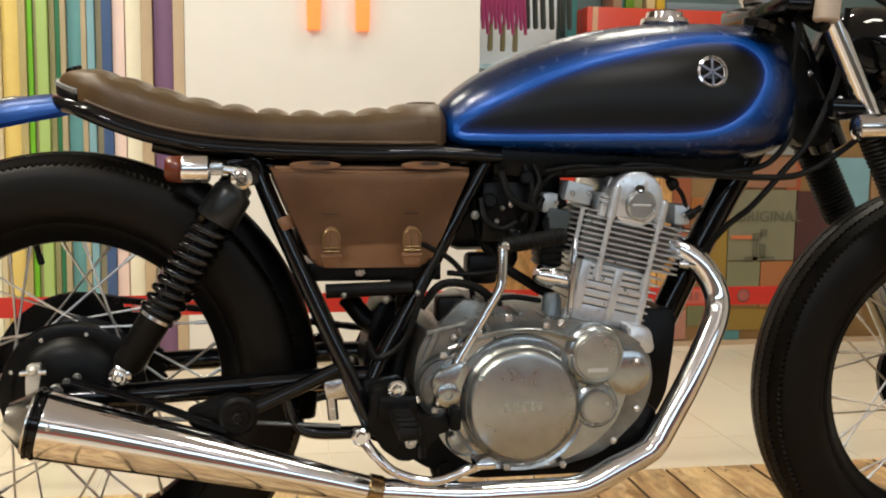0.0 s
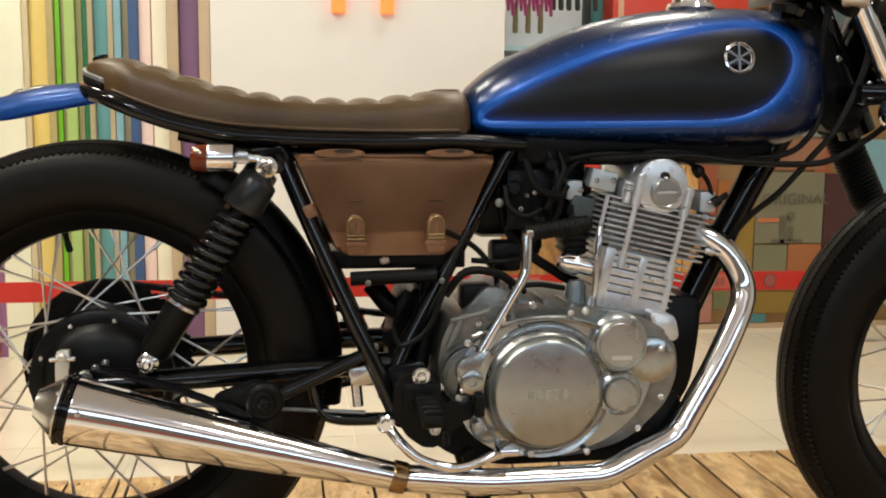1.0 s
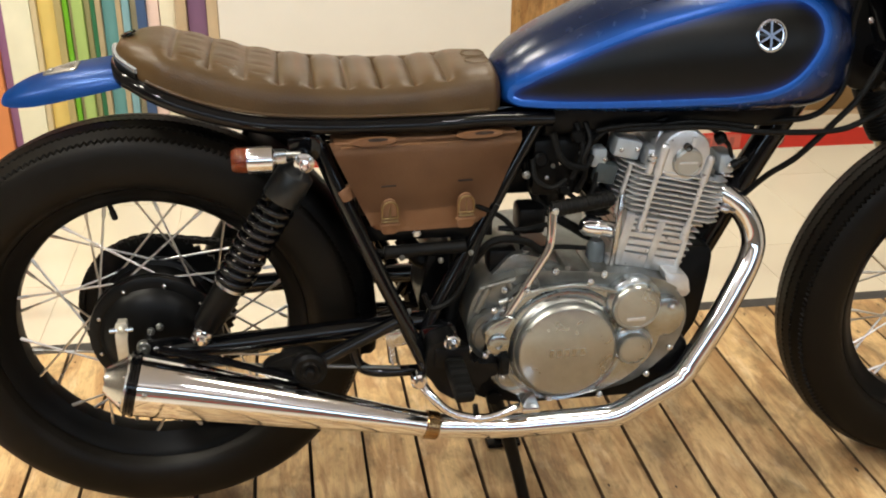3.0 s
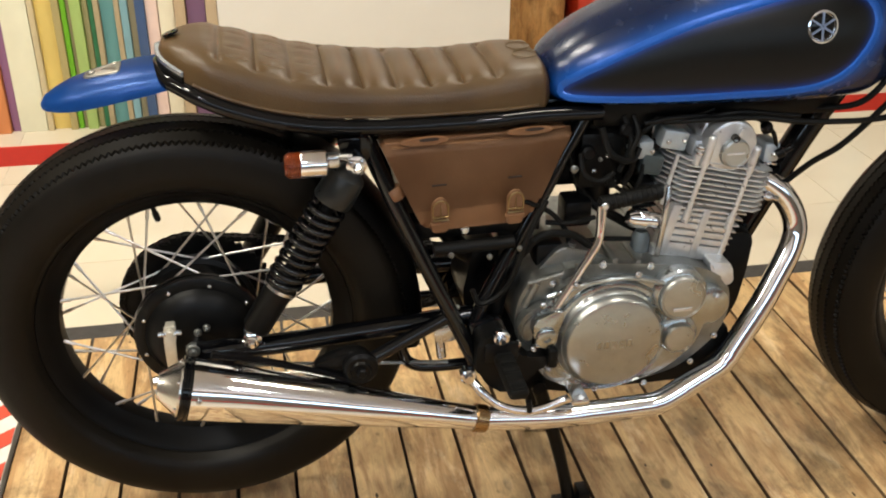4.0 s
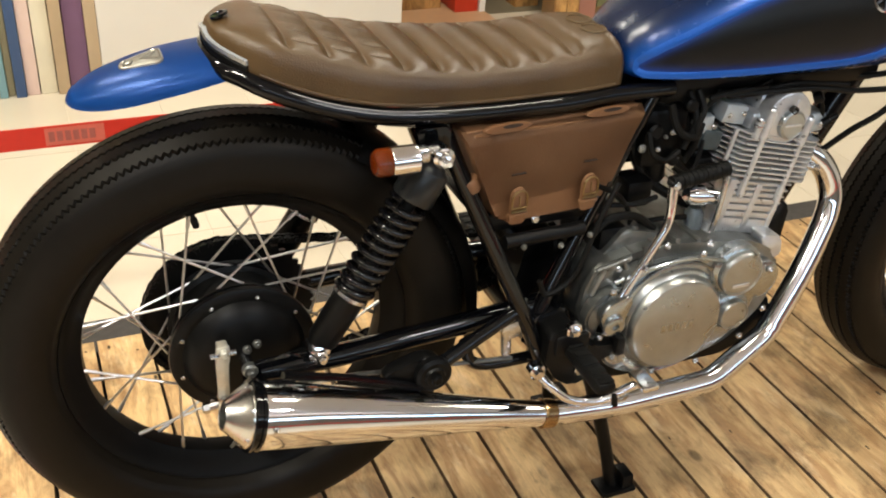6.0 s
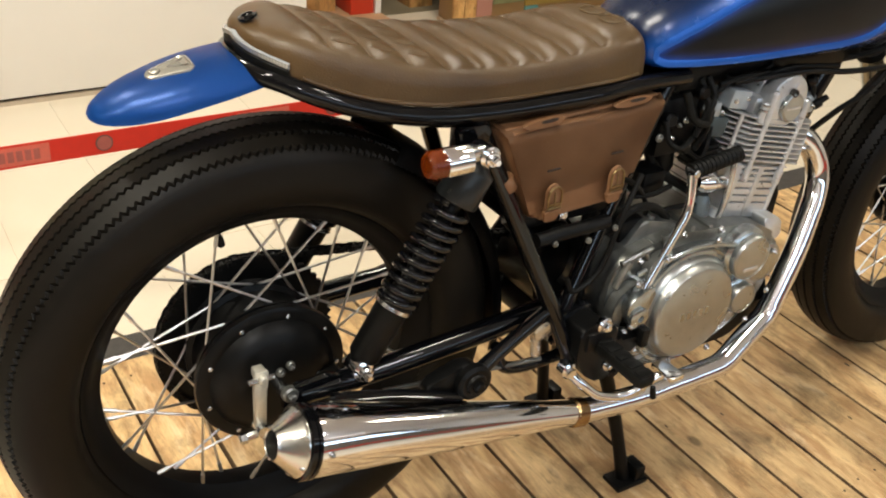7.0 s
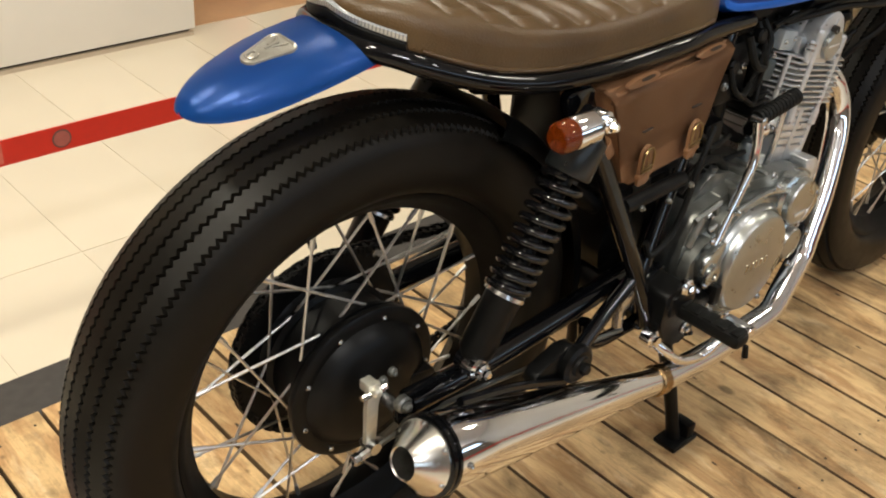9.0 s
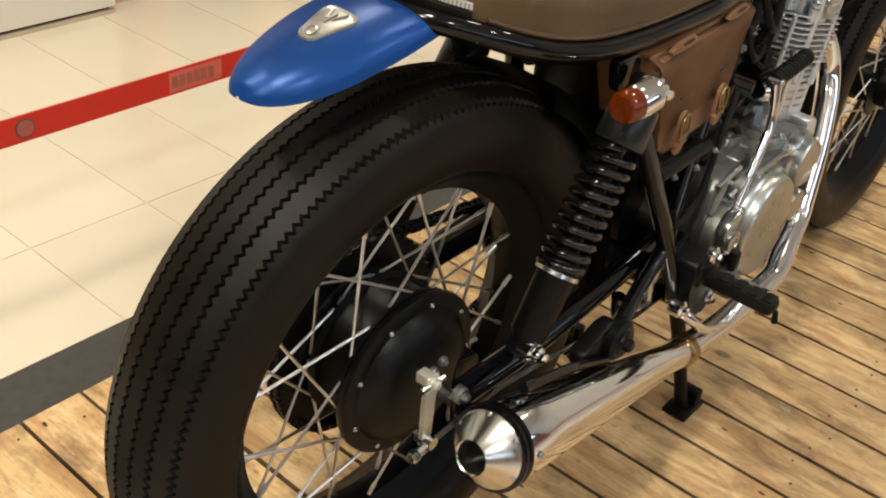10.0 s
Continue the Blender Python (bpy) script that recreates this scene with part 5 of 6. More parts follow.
# shocks
for s in (-1, 1):
    y = C + s * 0.118
    a, b = Vector((-0.276, y, 0.690)), Vector((-0.441, y, 0.420))
    d = (b - a).normalized()
    ln = (b - a).length
    prof = [(0.008, 0.012), (0.018, 0.020), (0.022, 0.0265), (0.024, 0.0275), (0.066, 0.0290), (0.069, 0.0275), (0.070, 0.022), (0.072, 0.012)]
    shock = part("shock_absorber", turned(prof, a, d, 24), SHOCK_CAP, bike, "black coil-over rear shock")
    part("damper_body", turned([(0.070, 0.011), (0.19, 0.011), (0.215, 0.022), (0.222, 0.0245), (0.226, 0.0235), (0.228, 0.0225), (0.300, 0.0215), (0.312, 0.014)], a, d, 24), BLACK_DULL, shock)
    part("spring_seat", turned([(0.2215, 0.0255), (0.2265, 0.0258)], a, d, 28), STEEL, shock, "bright spring seat ring")
    side = d.orthogonal().normalized()
    up = d.cross(side)
    turns = 10.5
    pts = []
    for k in range(int(turns * 20) + 1):
        th = 2 * math.pi * k / 20
        t = 0.073 + (0.222 - 0.073) * k / (turns * 20)
        pts.append(a + d * t + 0.0240 * (math.cos(th) * side + math.sin(th) * up))
    part("spring", tube(bmesh.new(), pts, 0.0050, 10, 0), SPRING_BLACK, shock, "gloss black coil spring", 60)
    for p in (a, b):
        bm = turned([(-0.014, 0.013), (0.014, 0.013)], p, (0, s, 0), 20)
        part("eye", bm, BLACK, shock)
        bm = turned([(0.0, 0.0145), (0.0165, 0.0145), (0.018, 0.012), (0.019, 0.010), (0.024, 0.010), (0.026, 0.008)], p, (0, s, 0), 24)
        lathe(bm, [(0.024, 0.0065), (0.031, 0.0065), (0.034, 0.004)], p, (0, s, 0), 6)
        part("mount_nut", bm, CHROME, shock, "chrome mounting nut", 30)
    part("shock_mount", slab(round_outline([(-0.30, 0.715), (-0.25, 0.715), (-0.252, 0.68), (-0.29, 0.675)], 0.01), y - s * 0.03 - 0.006, y - s * 0.03 + 0.006, 0.001), BLACK, bike)
    # rear turn signals
    yy = C + s * 0.148
    body = turned([(0.014, 0.012), (0.018, 0.0185), (0.050, 0.0190), (0.052, 0.0180)], (-0.302, yy, 0.703), (-1, 0, 0.0), 28)
    sig = part("turn_signal", body, CHROME, bike, "chrome turn signal with amber lens")
    part("lens", turned([(0.052, 0.0180), (0.068, 0.0176), (0.0735, 0.0140), (0.0745, 0.003)], (-0.302, yy, 0.703), (-1, 0, 0), 28), AMBER, sig, "amber lens")
    bm = pipe([(-0.325, yy - s * 0.014, 0.705), (-0.282, C + s * 0.125, 0.700)], 0.0055, 10, 0)
    box(bm, -0.318, -0.300, min(yy, yy - s * 0.02), max(yy, yy - s * 0.02), 0.695, 0.712, bevel=0.003)
    part("signal_bracket", bm, STEEL, sig)

# saddle bag
bag = root("saddle_bag", (-0.10, C - 0.10, 0.56), "reddish-brown leather saddle bag buckled in the frame", "bag")
outer = round_outline([(-0.236, 0.702), (0.050, 0.699), (-0.010, 0.560), (-0.176, 0.562)], 0.014)
bm = slab(outer, C - 0.110, C - 0.030, 0.010)
part("body", bm, BAG, bag, "")
bm = bmesh.new()
NX, NZ = 24, 14
grid = []
for i in range(NX + 1):
    u = i / NX
    col = []
    for j in range(NZ + 1):
        v = j / NZ
        x0 = -0.239 + (0.060 * v) * 0.78
        x1 = 0.053 - (0.060 * v) * 0.78
        x = x0 + (x1 - x0) * u
        z = 0.7035 - 0.106 * v
        bulge = 0.005 * math.sin(math.pi * u) * math.sin(math.pi * min(1, v * 1.1)) + 0.0015 * math.sin(9 * u + 5 * v)
        y = C - 0.114 - bulge
        if v < 0.10:
            k = 1 - v / 0.10
            y += 0.016 * k * k
            z += 0.002 * k
        col.append((x, y, z))
    grid.append(col)
rows = [[bm.verts.new(q) for q in col] for col in grid]
for a, b in zip(rows, rows[1:]):
    for j in range(NZ):
        bm.faces.new((a[j], a[j + 1], b[j + 1], b[j]))
bmesh.ops.solidify(bm, geom=bm.faces[:], thickness=0.003)
part("flap", bm, BAG, bag, "smooth leather front flap", 60)
part("flap_top", cube(-0.232, 0.046, C - 0.102, C - 0.032, 0.700, 0.7065, bevel=0.003), BAG, bag)
slot = plain("dark_slot_leather", (0.02, 0.010, 0.006), 0.7, 0, 0.2, 90)
for cx in (-0.156, -0.039):
    ol = round_outline([(cx - 0.0125, 0.566), (cx + 0.0125, 0.566), (cx + 0.0125, 0.612), (cx + 0.006, 0.622), (cx - 0.006, 0.622), (cx - 0.0125, 0.612)], 0.006)
    strap = part("strap", slab(ol, C - 0.1262, C - 0.1215, 0.0012), BAG, bag, "short buckled leather strap")
    part("strap_loop", cube(cx - 0.0150, cx + 0.0150, C - 0.1285, C - 0.121, 0.577, 0.5835, bevel=0.0015), BAG, strap)
    bm = bmesh.new()
    arch = [(cx + 0.0118 * math.cos(a), C - 0.1287, 0.606 + 0.0125 * math.sin(a)) for a in np.linspace(0, math.pi, 14)]
    tube(bm, arch + [(cx - 0.0118, C - 0.1287, 0.5925), (cx + 0.0118, C - 0.1287, 0.5925), (cx + 0.0118, C - 0.1287, 0.606)], 0.0016, 8, 0)
    tube(bm, [(cx - 0.0122, C - 0.1287, 0.5875), (cx + 0.0122, C - 0.1287, 0.5875)], 0.0015, 8, 0)
    tube(bm, [(cx, C - 0.128, 0.611), (cx, C - 0.1294, 0.593)], 0.0009, 6, 0)
    part("stitch_slit", cube(cx - 0.011, cx + 0.011, C - 0.1212, C - 0.1180, 0.6395, 0.6410), slot, strap, "dark stitched slit")
    part("buckle", bm, BRASS, strap, "aged brass buckle")
for cx in (-0.176, -0.016):
    ol = [(cx + 0.036 * math.copysign(abs(math.cos(a)) ** 0.8, math.cos(a)), 0.7085 + 0.0056 * math.sin(a)) for a in np.linspace(0, 2 * math.pi, 24, endpoint=False)]
    lo = part("carry_loop", slab([(float(a), float(b)) for a, b in ol], C - 0.1145, C - 0.1085, 0.0012), BAG, bag, "flat leather loop round the frame rail")
    ol = [(cx + 0.006 + 0.015 * math.cos(a), 0.7112 + 0.0026 * math.sin(a)) for a in np.linspace(0, 2 * math.pi, 20, endpoint=False)]
    part("loop_slot", slab([(float(a), float(b)) for a, b in ol], C - 0.1158, C - 0.1125), slot, lo, "dark slot of the loop")
for p, q in (((-0.250, 0.625), (-0.215, 0.598)), ((0.030, 0.640), (0.062, 0.672))):
    m = Vector(((p[0] + q[0]) / 2, C - 0.11, (p[1] + q[1]) / 2))
    ax = Vector((0.40, -0.16, -0.90)) if p[0] < 0 else Vector((0.48, 0.04, 0.88))
    part("side_strap", turned([(-0.0095, 0.0140), (-0.008, 0.0150), (0.008, 0.0150), (0.0095, 0.0140)], (-0.218, C - 0.095, 0.624) if p[0] < 0 else (0.040, C - 0.072, 0.641), ax, 20), BAG, bag, "leather strap round a frame tube")

bag.rotation_euler = (0, 0, radians(5))
bag.location.y += 0.014

# ---- engine ----
LEAN_ENGINE = radians(12.5)
UP, FWD = Vector((math.sin(LEAN_ENGINE), 0, math.cos(LEAN_ENGINE))), Vector((math.cos(LEAN_ENGINE), 0, -math.sin(LEAN_ENGINE)))
CYL = Vector((0.256, C, 0.470))
CM = Matrix(((FWD.x, 0, UP.x, CYL.x), (0, 0.86, 0, CYL.y), (FWD.z, 0, UP.z, CYL.z), (0, 0, 0, 1)))


def cyl_part(name, mat, boxes, label="", parent=None, sharp=35):
    bm = bmesh.new()
    for b in boxes:
        box(bm, *b[:6], bevel=b[6] if len(b) > 6 else 0.002, m=CM)
    return part(name, bm, mat, parent or bike, label, sharp)


case = round_outline([(-0.036, 0.385), (-0.030, 0.440), (-0.012, 0.474), (0.030, 0.484), (0.085, 0.493), (0.195, 0.482), (0.270, 0.470), (0.322, 0.440), (0.332, 0.385), (0.315, 0.335), (0.255, 0.278), (0.165, 0.256), (0.070, 0.266), (0.010, 0.315)], 0.03, 5)
crank = part("crankcase", slab(case, C - 0.122, C + 0.130, 0.008), CASE, bike, "cast alloy crankcase")
cover = round_outline([(-0.012, 0.350), (0.002, 0.430), (0.055, 0.462), (0.130, 0.474), (0.205, 0.455), (0.255, 0.455), (0.285, 0.430), (0.285, 0.375), (0.270, 0.330), (0.225, 0.288), (0.150, 0.262), (0.062, 0.268), (0.010, 0.300)], 0.03, 6)
part("engine_cover", slab(cover, C - 0.136, C - 0.118, 0.005), ALLOY, crank, "polished alloy engine cover")
for x, z, r, d in ((0.121, 0.365, 0.103, -0.006), (0.231, 0.433, 0.046, 0.001), (0.236, 0.357, 0.034, 0.001), (0.285, 0.405, 0.034, -0.002), (0.012, 0.390, 0.046, -0.013), (0.058, 0.440, 0.034, -0.013), (0.040, 0.318, 0.030, -0.010)):
    part("cover_lobe", turned([(0, r), (0.012, r), (0.017, r * 0.985), (0.021 + d, r - 0.006), (0.0225 + d, r - 0.012), (0.0225 + d, 0.004)], (x, C - 0.123, z), (0, -1, 0), 48), CASE if x < 0.07 else ALLOY, crank, "polished rounded lobe of the cover", 30)
cl = (0.121, C - 0.136, 0.365)
bm = turned([(0, 0.092), (0.006, 0.0905), (0.011, 0.086), (0.0125, 0.0845), (0.0115, 0.0830), (0.014, 0.0822), (0.021, 0.0805), (0.0248, 0.0772), (0.0262, 0.073), (0.0268, 0.002)], cl, (0, -1, 0), 64)
clutch = part("clutch_cover", bm, BRUSHED, crank, "brushed round clutch cover", 28)
for k in range(5):
    part("raised_bar", cube(0.091 + k * 0.0125, 0.0995 + k * 0.0125, C - 0.1631, C - 0.162, 0.358, 0.372, bevel=0.0005), ALLOY, clutch, "raised bar of a maker's word", 0)
for x, z, r, nm in ((0.231, 0.433, 0.0385, "points_cover"), (0.234, 0.357, 0.0265, "oil_filter_cap")):
    bm = turned([(0, r), (0.010, r), (0.013, r * 0.95), (0.013, r * 0.90), (0.0115, r * 0.88), (0.0125, r * 0.84), (0.0135, 0.002)], (x, C - 0.144, z), (0, -1, 0), 40)
    part(nm, bm, BRUSHED, crank, "round brushed cap", 28)
part("points_bar", cube(0.216, 0.246, C - 0.1588, C - 0.1572, 0.412, 0.417), CAST, crank, "", 0)
for x, z in ((0.020, 0.318), (0.100, 0.272), (0.185, 0.272), (0.262, 0.305), (0.297, 0.352), (0.294, 0.425), (0.215, 0.463), (0.055, 0.470), (0.004, 0.440), (-0.008, 0.36), (0.155, 0.480)):
    disc_bolt(crank, "case_bolt", (x, C - 0.145, z), 0.0055, 0.004, STEEL)
part("cover_rib", pipe([(0.015, C - 0.130, 0.445), (0.075, C - 0.141, 0.468), (0.14, C - 0.143, 0.473), (0.20, C - 0.143, 0.458)], 0.0045, 10, 5), ALLOY, crank)
part("cover_boss", turned([(0, 0.034), (0.008, 0.032), (0.010, 0.026)], (0.008, C - 0.126, 0.385), (0, -1, 0), 32), CASE, crank)
for (ax, az), (bx, bz), w in (((-0.020, 0.428), (-0.002, 0.470), 0.006), ((0.030, 0.476), (0.046, 0.446), 0.005), ((-0.016, 0.468), (0.040, 0.482), 0.004), ((0.062, 0.500), (0.074, 0.468), 0.006)):
    part("case_rib", pipe([(ax, C - 0.124, az), (bx, C - 0.126, bz)], w, 10, 0), CASE, crank)
part("case_top_lug", slab(round_outline([(0.0, 0.470), (0.04, 0.515), (0.10, 0.50), (0.13, 0.485), (0.06, 0.46)], 0.012), C - 0.10, C + 0.02, 0.004), CASE, crank)
part("case_front_lug", slab(round_outline([(0.285, 0.475), (0.325, 0.468), (0.333, 0.43), (0.30, 0.43)], 0.008), C - 0.12, C + 0.06, 0.004), CAST, crank)

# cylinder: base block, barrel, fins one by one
# barrel and core wear the dull alloy: shade between the fins put into colour
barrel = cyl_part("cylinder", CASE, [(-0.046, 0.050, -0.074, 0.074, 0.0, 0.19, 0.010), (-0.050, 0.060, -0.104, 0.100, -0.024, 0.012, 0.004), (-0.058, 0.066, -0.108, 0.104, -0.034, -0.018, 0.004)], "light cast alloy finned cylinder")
for k in range(9):
    u = 0.0955 + 0.0086 * k
    x0, x1 = -0.076 - 0.0003 * k, 0.106 - 0.0008 * k
    outline = [(x0, -0.068), (x0 + 0.026, -0.106), (x1 - 0.022, -0.112), (x1, -0.094), (x1, 0.094), (x1 - 0.022, 0.112), (x0 + 0.026, 0.106), (x0, 0.068)]
    rings = [[CM @ Vector((0.013 + (x - 0.013) * g, y * g, u + h)) for x, y in outline] for g, h in ((0.988, 0.0), (1.0, 0.0006), (1.0, 0.0022), (0.988, 0.0030))]
    part("cooling_fin", loft(bmesh.new(), rings), CAST, barrel, "", 30)
cyl_part("fin_core", CASE, [(-0.058, 0.084, -0.090, 0.090, 0.094, 0.168, 0.004)], "core between the fins, coloured darker for the shade there", barrel)
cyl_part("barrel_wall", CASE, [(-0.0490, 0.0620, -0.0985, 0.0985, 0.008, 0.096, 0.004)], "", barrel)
for u0, u1 in ((0.000, 0.0240), (0.0268, 0.0362), (0.0390, 0.0484), (0.0512, 0.0606), (0.0634, 0.0700), (0.0738, 0.0790), (0.0830, 0.0880)):
    cyl_part("cooling_fin", CAST, [(-0.0505, 0.0635, -0.1045, 0.1045, u0, u1, 0.0010)], "", barrel)
for k in range(7):
    u = 0.016 + 0.0112 * k
    cyl_part("front_rib", CAST, [(0.0500, 0.0720 + 0.0022 * k, -0.094, 0.094, u, u + 0.0028, 0.0008)], "", barrel)
# upright webs of the barrel's near face
for a0, a1, u1 in ((-0.0515, -0.0360, 0.090), (0.0035, 0.0170, 0.086), (0.0540, 0.0640, 0.066)):
    cyl_part("barrel_web", CAST, [(a0, a1, -0.1062, -0.07, 0.0, u1, 0.0025)], "", barrel)
for a0, u0, u1, r in ((-0.0245, 0.066, 0.172, 0.0042), (0.0535, 0.064, 0.170, 0.0042), (-0.0650, 0.082, 0.166, 0.0036)):
    y0 = -0.1075 if a0 > -0.06 else -0.088
    part("stud_column", tube(bmesh.new(), [CM @ Vector((a0, y0, u0)), CM @ Vector((a0, y0, u1))], r, 12, 0), CAST, barrel)
for a0, u0 in ((-0.0245, 0.064), (0.0535, 0.061)):
    part("stud_nut", tube(bmesh.new(), [CM @ Vector((a0, -0.1070, u0)), CM @ Vector((a0, -0.1070, u0 + 0.024))], 0.0062, 10, 0), CAST, barrel)
cyl_part("base_lug", CAST, [(0.046, 0.062, -0.111, -0.09, -0.030, 0.004, 0.004)], "", barrel)
cyl_part("base_lug", CAST, [(-0.060, -0.048, -0.106, -0.08, -0.030, 0.012, 0.004)], "", barrel)
head = cyl_part("cylinder_head", CAST, [(-0.046, 0.064, -0.090, 0.092, 0.162, 0.196, 0.010), (-0.036, 0.050, -0.080, 0.085, 0.19, 0.226, 0.014)], "cast alloy cylinder head")
hc = CM @ Vector((0.010, -0.078, 0.1965))
part("rocker_cover", turned([(0, 0.0430), (0.018, 0.0430), (0.0225, 0.0412), (0.0242, 0.0375), (0.0242, 0.004)], hc, (0, -1, 0), 48), CAST, head, "rounded end cover of the head", 25)
oc = CM @ Vector((0.0165, -0.104, 0.1890))
part("inspection_cap", turned([(0, 0.0240), (0.006, 0.0240), (0.0085, 0.0228), (0.0092, 0.0212), (0.0086, 0.0200), (0.0094, 0.0190), (0.0094, 0.002)], oc, (0, -1, 0), 40), BRUSHED, head, "round brushed inspection cap", 28)
part("cap_slot", cube(oc.x - 0.0150, oc.x + 0.0150, oc.y - 0.0106, oc.y - 0.0088, oc.z - 0.0016, oc.z + 0.0016, bevel=0.0006), CAST, head, "", 0)
cyl_part("cover_lug", CAST, [(0.0130, 0.0210, -0.1085, -0.10, 0.2140, 0.2290, 0.0015)], "", head)
part("cap_notch", turned([(0, 0.0062), (0.0100, 0.0062), (0.0103, 0.0045), (0.006, 0.004)], CM @ Vector((0.0085, -0.104, 0.2125)), (0, -1, 0), 16), DARK, head)
for (a0, u0), (a1, u1), r in (((-0.0245, 0.160), (-0.0255, 0.206), 0.0076), ((0.0535, 0.160), (0.0538, 0.200), 0.0076), ((-0.0395, 0.160), (-0.0395, 0.188), 0.0060)):
    bm = tube(bmesh.new(), [CM @ Vector((a0, -0.104, u0)), CM @ Vector((a1, -0.104, u1))], r, 14, 0)
    lathe(bm, [(0, r), (r * 0.5, r * 0.8), (r * 0.75, r * 0.3)], CM @ Vector((a1, -0.104, u1)), UP, 14)
    part("head_column", bm, CAST, head)
for a0, u0 in ((-0.0395, 0.1780), (-0.0395, 0.1860)):
    part("column_collar", turned([(0, 0.0078), (0.003, 0.0078)], CM @ Vector((a0, -0.104, u0)), UP, 14), STEEL, head)
GREYCAST = plain("blue_grey_cast", (0.42, 0.465, 0.49), 0.40, 0.45, 0.1, 90, 0.1, 500)
part("intake_block", box(bmesh.new(), -0.021, 0.021, -0.021, 0.021, -0.015, 0.015, 0.003, m=pose(0.223, 1.569, 0.668, 0, 12.5, 0)), GREYCAST, head, "pale blue-grey cast intake block")
part("intake_elbow", pipe([(0.206, 1.575, 0.655), (0.190, 1.572, 0.648), (0.180, 1.572, 0.632), (0.178, 1.575, 0.606)], [0.010, 0.011, 0.010, 0.009], 14, 5), BLACK_DULL, head, "black intake elbow")
part("sensor_block", cube(0.168, 0.192, 1.555, 1.585, 0.638, 0.667, bevel=0.003), GREYCAST, head, "pale blue-grey sensor block")
TEAL_RUBBER = plain("blue_grey_rubber", (0.055, 0.070, 0.072), 0.45, 0.0, 0.25, 80, 0.1, 400, spec=0.3)
part("intake_boot", box(bmesh.new(), -0.019, 0.019, -0.02, 0.02, -0.017, 0.017, 0.006, m=pose(0.192, 1.572, 0.627, 0, 12.5, 0)), TEAL_RUBBER, head, "dark blue-grey rubber intake boot")
part("intake_stub", pipe([(0.187, 1.575, 0.630), (0.184, 1.575, 0.60)], [0.008, 0.007], 14, 0), STEEL, head)
part("rear_fin_block", cube(0.165, 0.20, 1.55, 1.60, 0.555, 0.60, bevel=0.004), BLACK_DULL, head)
for k in range(4):
    part("block_rib", cube(0.163, 0.202, 1.546, 1.60, 0.560 + 0.010 * k, 0.5635 + 0.010 * k, bevel=0.001), BLACK_DULL, head)
part("head_knob", turned([(0, 0.010), (0.010, 0.010), (0.014, 0.006)], CM @ Vector((0.062, -0.085, 0.228)), (0.6, -0.6, 0.5), 14), BLACK_DULL, head)
part("sensor_plug", turned([(0, 0.008), (0.012, 0.008), (0.013, 0.005), (0.026, 0.005)], (0.398, 1.550, 0.632), (0.8, -0.2, 0.55), 12), BLACK_DULL, head)
part("front_boss", cube(0.378, 0.405, 1.552, 1.60, 0.618, 0.650, bevel=0.005), GREYCAST, head)

part("oil_line", pipe([(0.203, 1.532, 0.462), (0.206, 1.524, 0.50), (0.209, 1.522, 0.565), (0.214, 1.53, 0.60)], 0.0048, 10, 5), STEEL, barrel, "plain steel oil line")
part("oil_union", turned([(0, 0.009), (0.008, 0.009), (0.009, 0.006)], (0.203, 1.536, 0.462), (0, -1, 0), 6), STEEL, barrel, "", 20)
for a in ([(0.30, 1.57, 0.69), (0.345, 1.55, 0.70), (0.385, 1.552, 0.672), (0.40, 1.556, 0.64)], [(0.16, 1.56, 0.665), (0.175, 1.552, 0.69), (0.20, 1.556, 0.70), (0.24, 1.56, 0.695)], [(0.13, 1.55, 0.60), (0.155, 1.545, 0.585), (0.17, 1.55, 0.60), (0.178, 1.556, 0.63)]):
    part("wire", pipe(a, 0.0038, 8, 6), RUBBER_PART, bike)
for qx, qz, r in ((0.212, 0.668, 0.004), (0.238, 0.668, 0.004), (0.187, 0.653, 0.004), (0.392, 0.634, 0.004)):
    disc_bolt(head, "block_screw", (qx, 1.549, qz), r, 0.003, STEEL)
# carburettor and intake
part("intake_box", cube(0.03, 0.215, C - 0.02, C + 0.07, 0.575, 0.715, bevel=0.02), BLACK_DULL, bike, "black intake box")
carb = part("carburettor", cube(0.075, 0.150, C - 0.060, C + 0.02, 0.590, 0.685, bevel=0.010), BLACK_DULL, bike, "dark carburettor")
part("float_bowl", turned([(0, 0.022), (0.03, 0.022), (0.04, 0.016)], (0.115, C - 0.03, 0.592), (0.1, 0, -1), 20), BLACK_DULL, carb)
part("intake_rubber", pipe([(0.15, C - 0.02, 0.64), (0.20, C - 0.02, 0.635)], 0.026, 18, 0), RUBBER_PART, carb)
part("carb_cap", turned([(0, 0.028), (0.02, 0.028), (0.03, 0.018)], (0.11, C - 0.02, 0.682), (0, 0, 1), 20), BLACK_DULL, carb)
for x, y, z, r in ((0.062, 1.545, 0.635, 0.013), (0.105, 1.552, 0.645, 0.007), (0.13, 1.552, 0.61, 0.006), (0.148, 1.55, 0.665, 0.008)):
    disc_bolt(carb, "carb_screw", (x, y, z), r * 0.5, 0.004, CASE)
part("breather_hose", pipe([(0.06, 1.60, 0.69), (0.09, 1.58, 0.58), (0.16, 1.57, 0.525), (0.19, 1.57, 0.51)], 0.008, 10, 6), RUBBER_PART, bike)
part("fuel_hose", pipe([(0.14, 1.56, 0.71), (0.15, 1.545, 0.67), (0.135, 1.545, 0.625)], 0.005, 8, 6), RUBBER_PART, bike)
bm = turned([(0, 0.010), (0.008, 0.016), (0.03, 0.017), (0.032, 0.013), (0.055, 0.014)], (0.154, 1.540, 0.548), (1, 0, -0.22), 24)
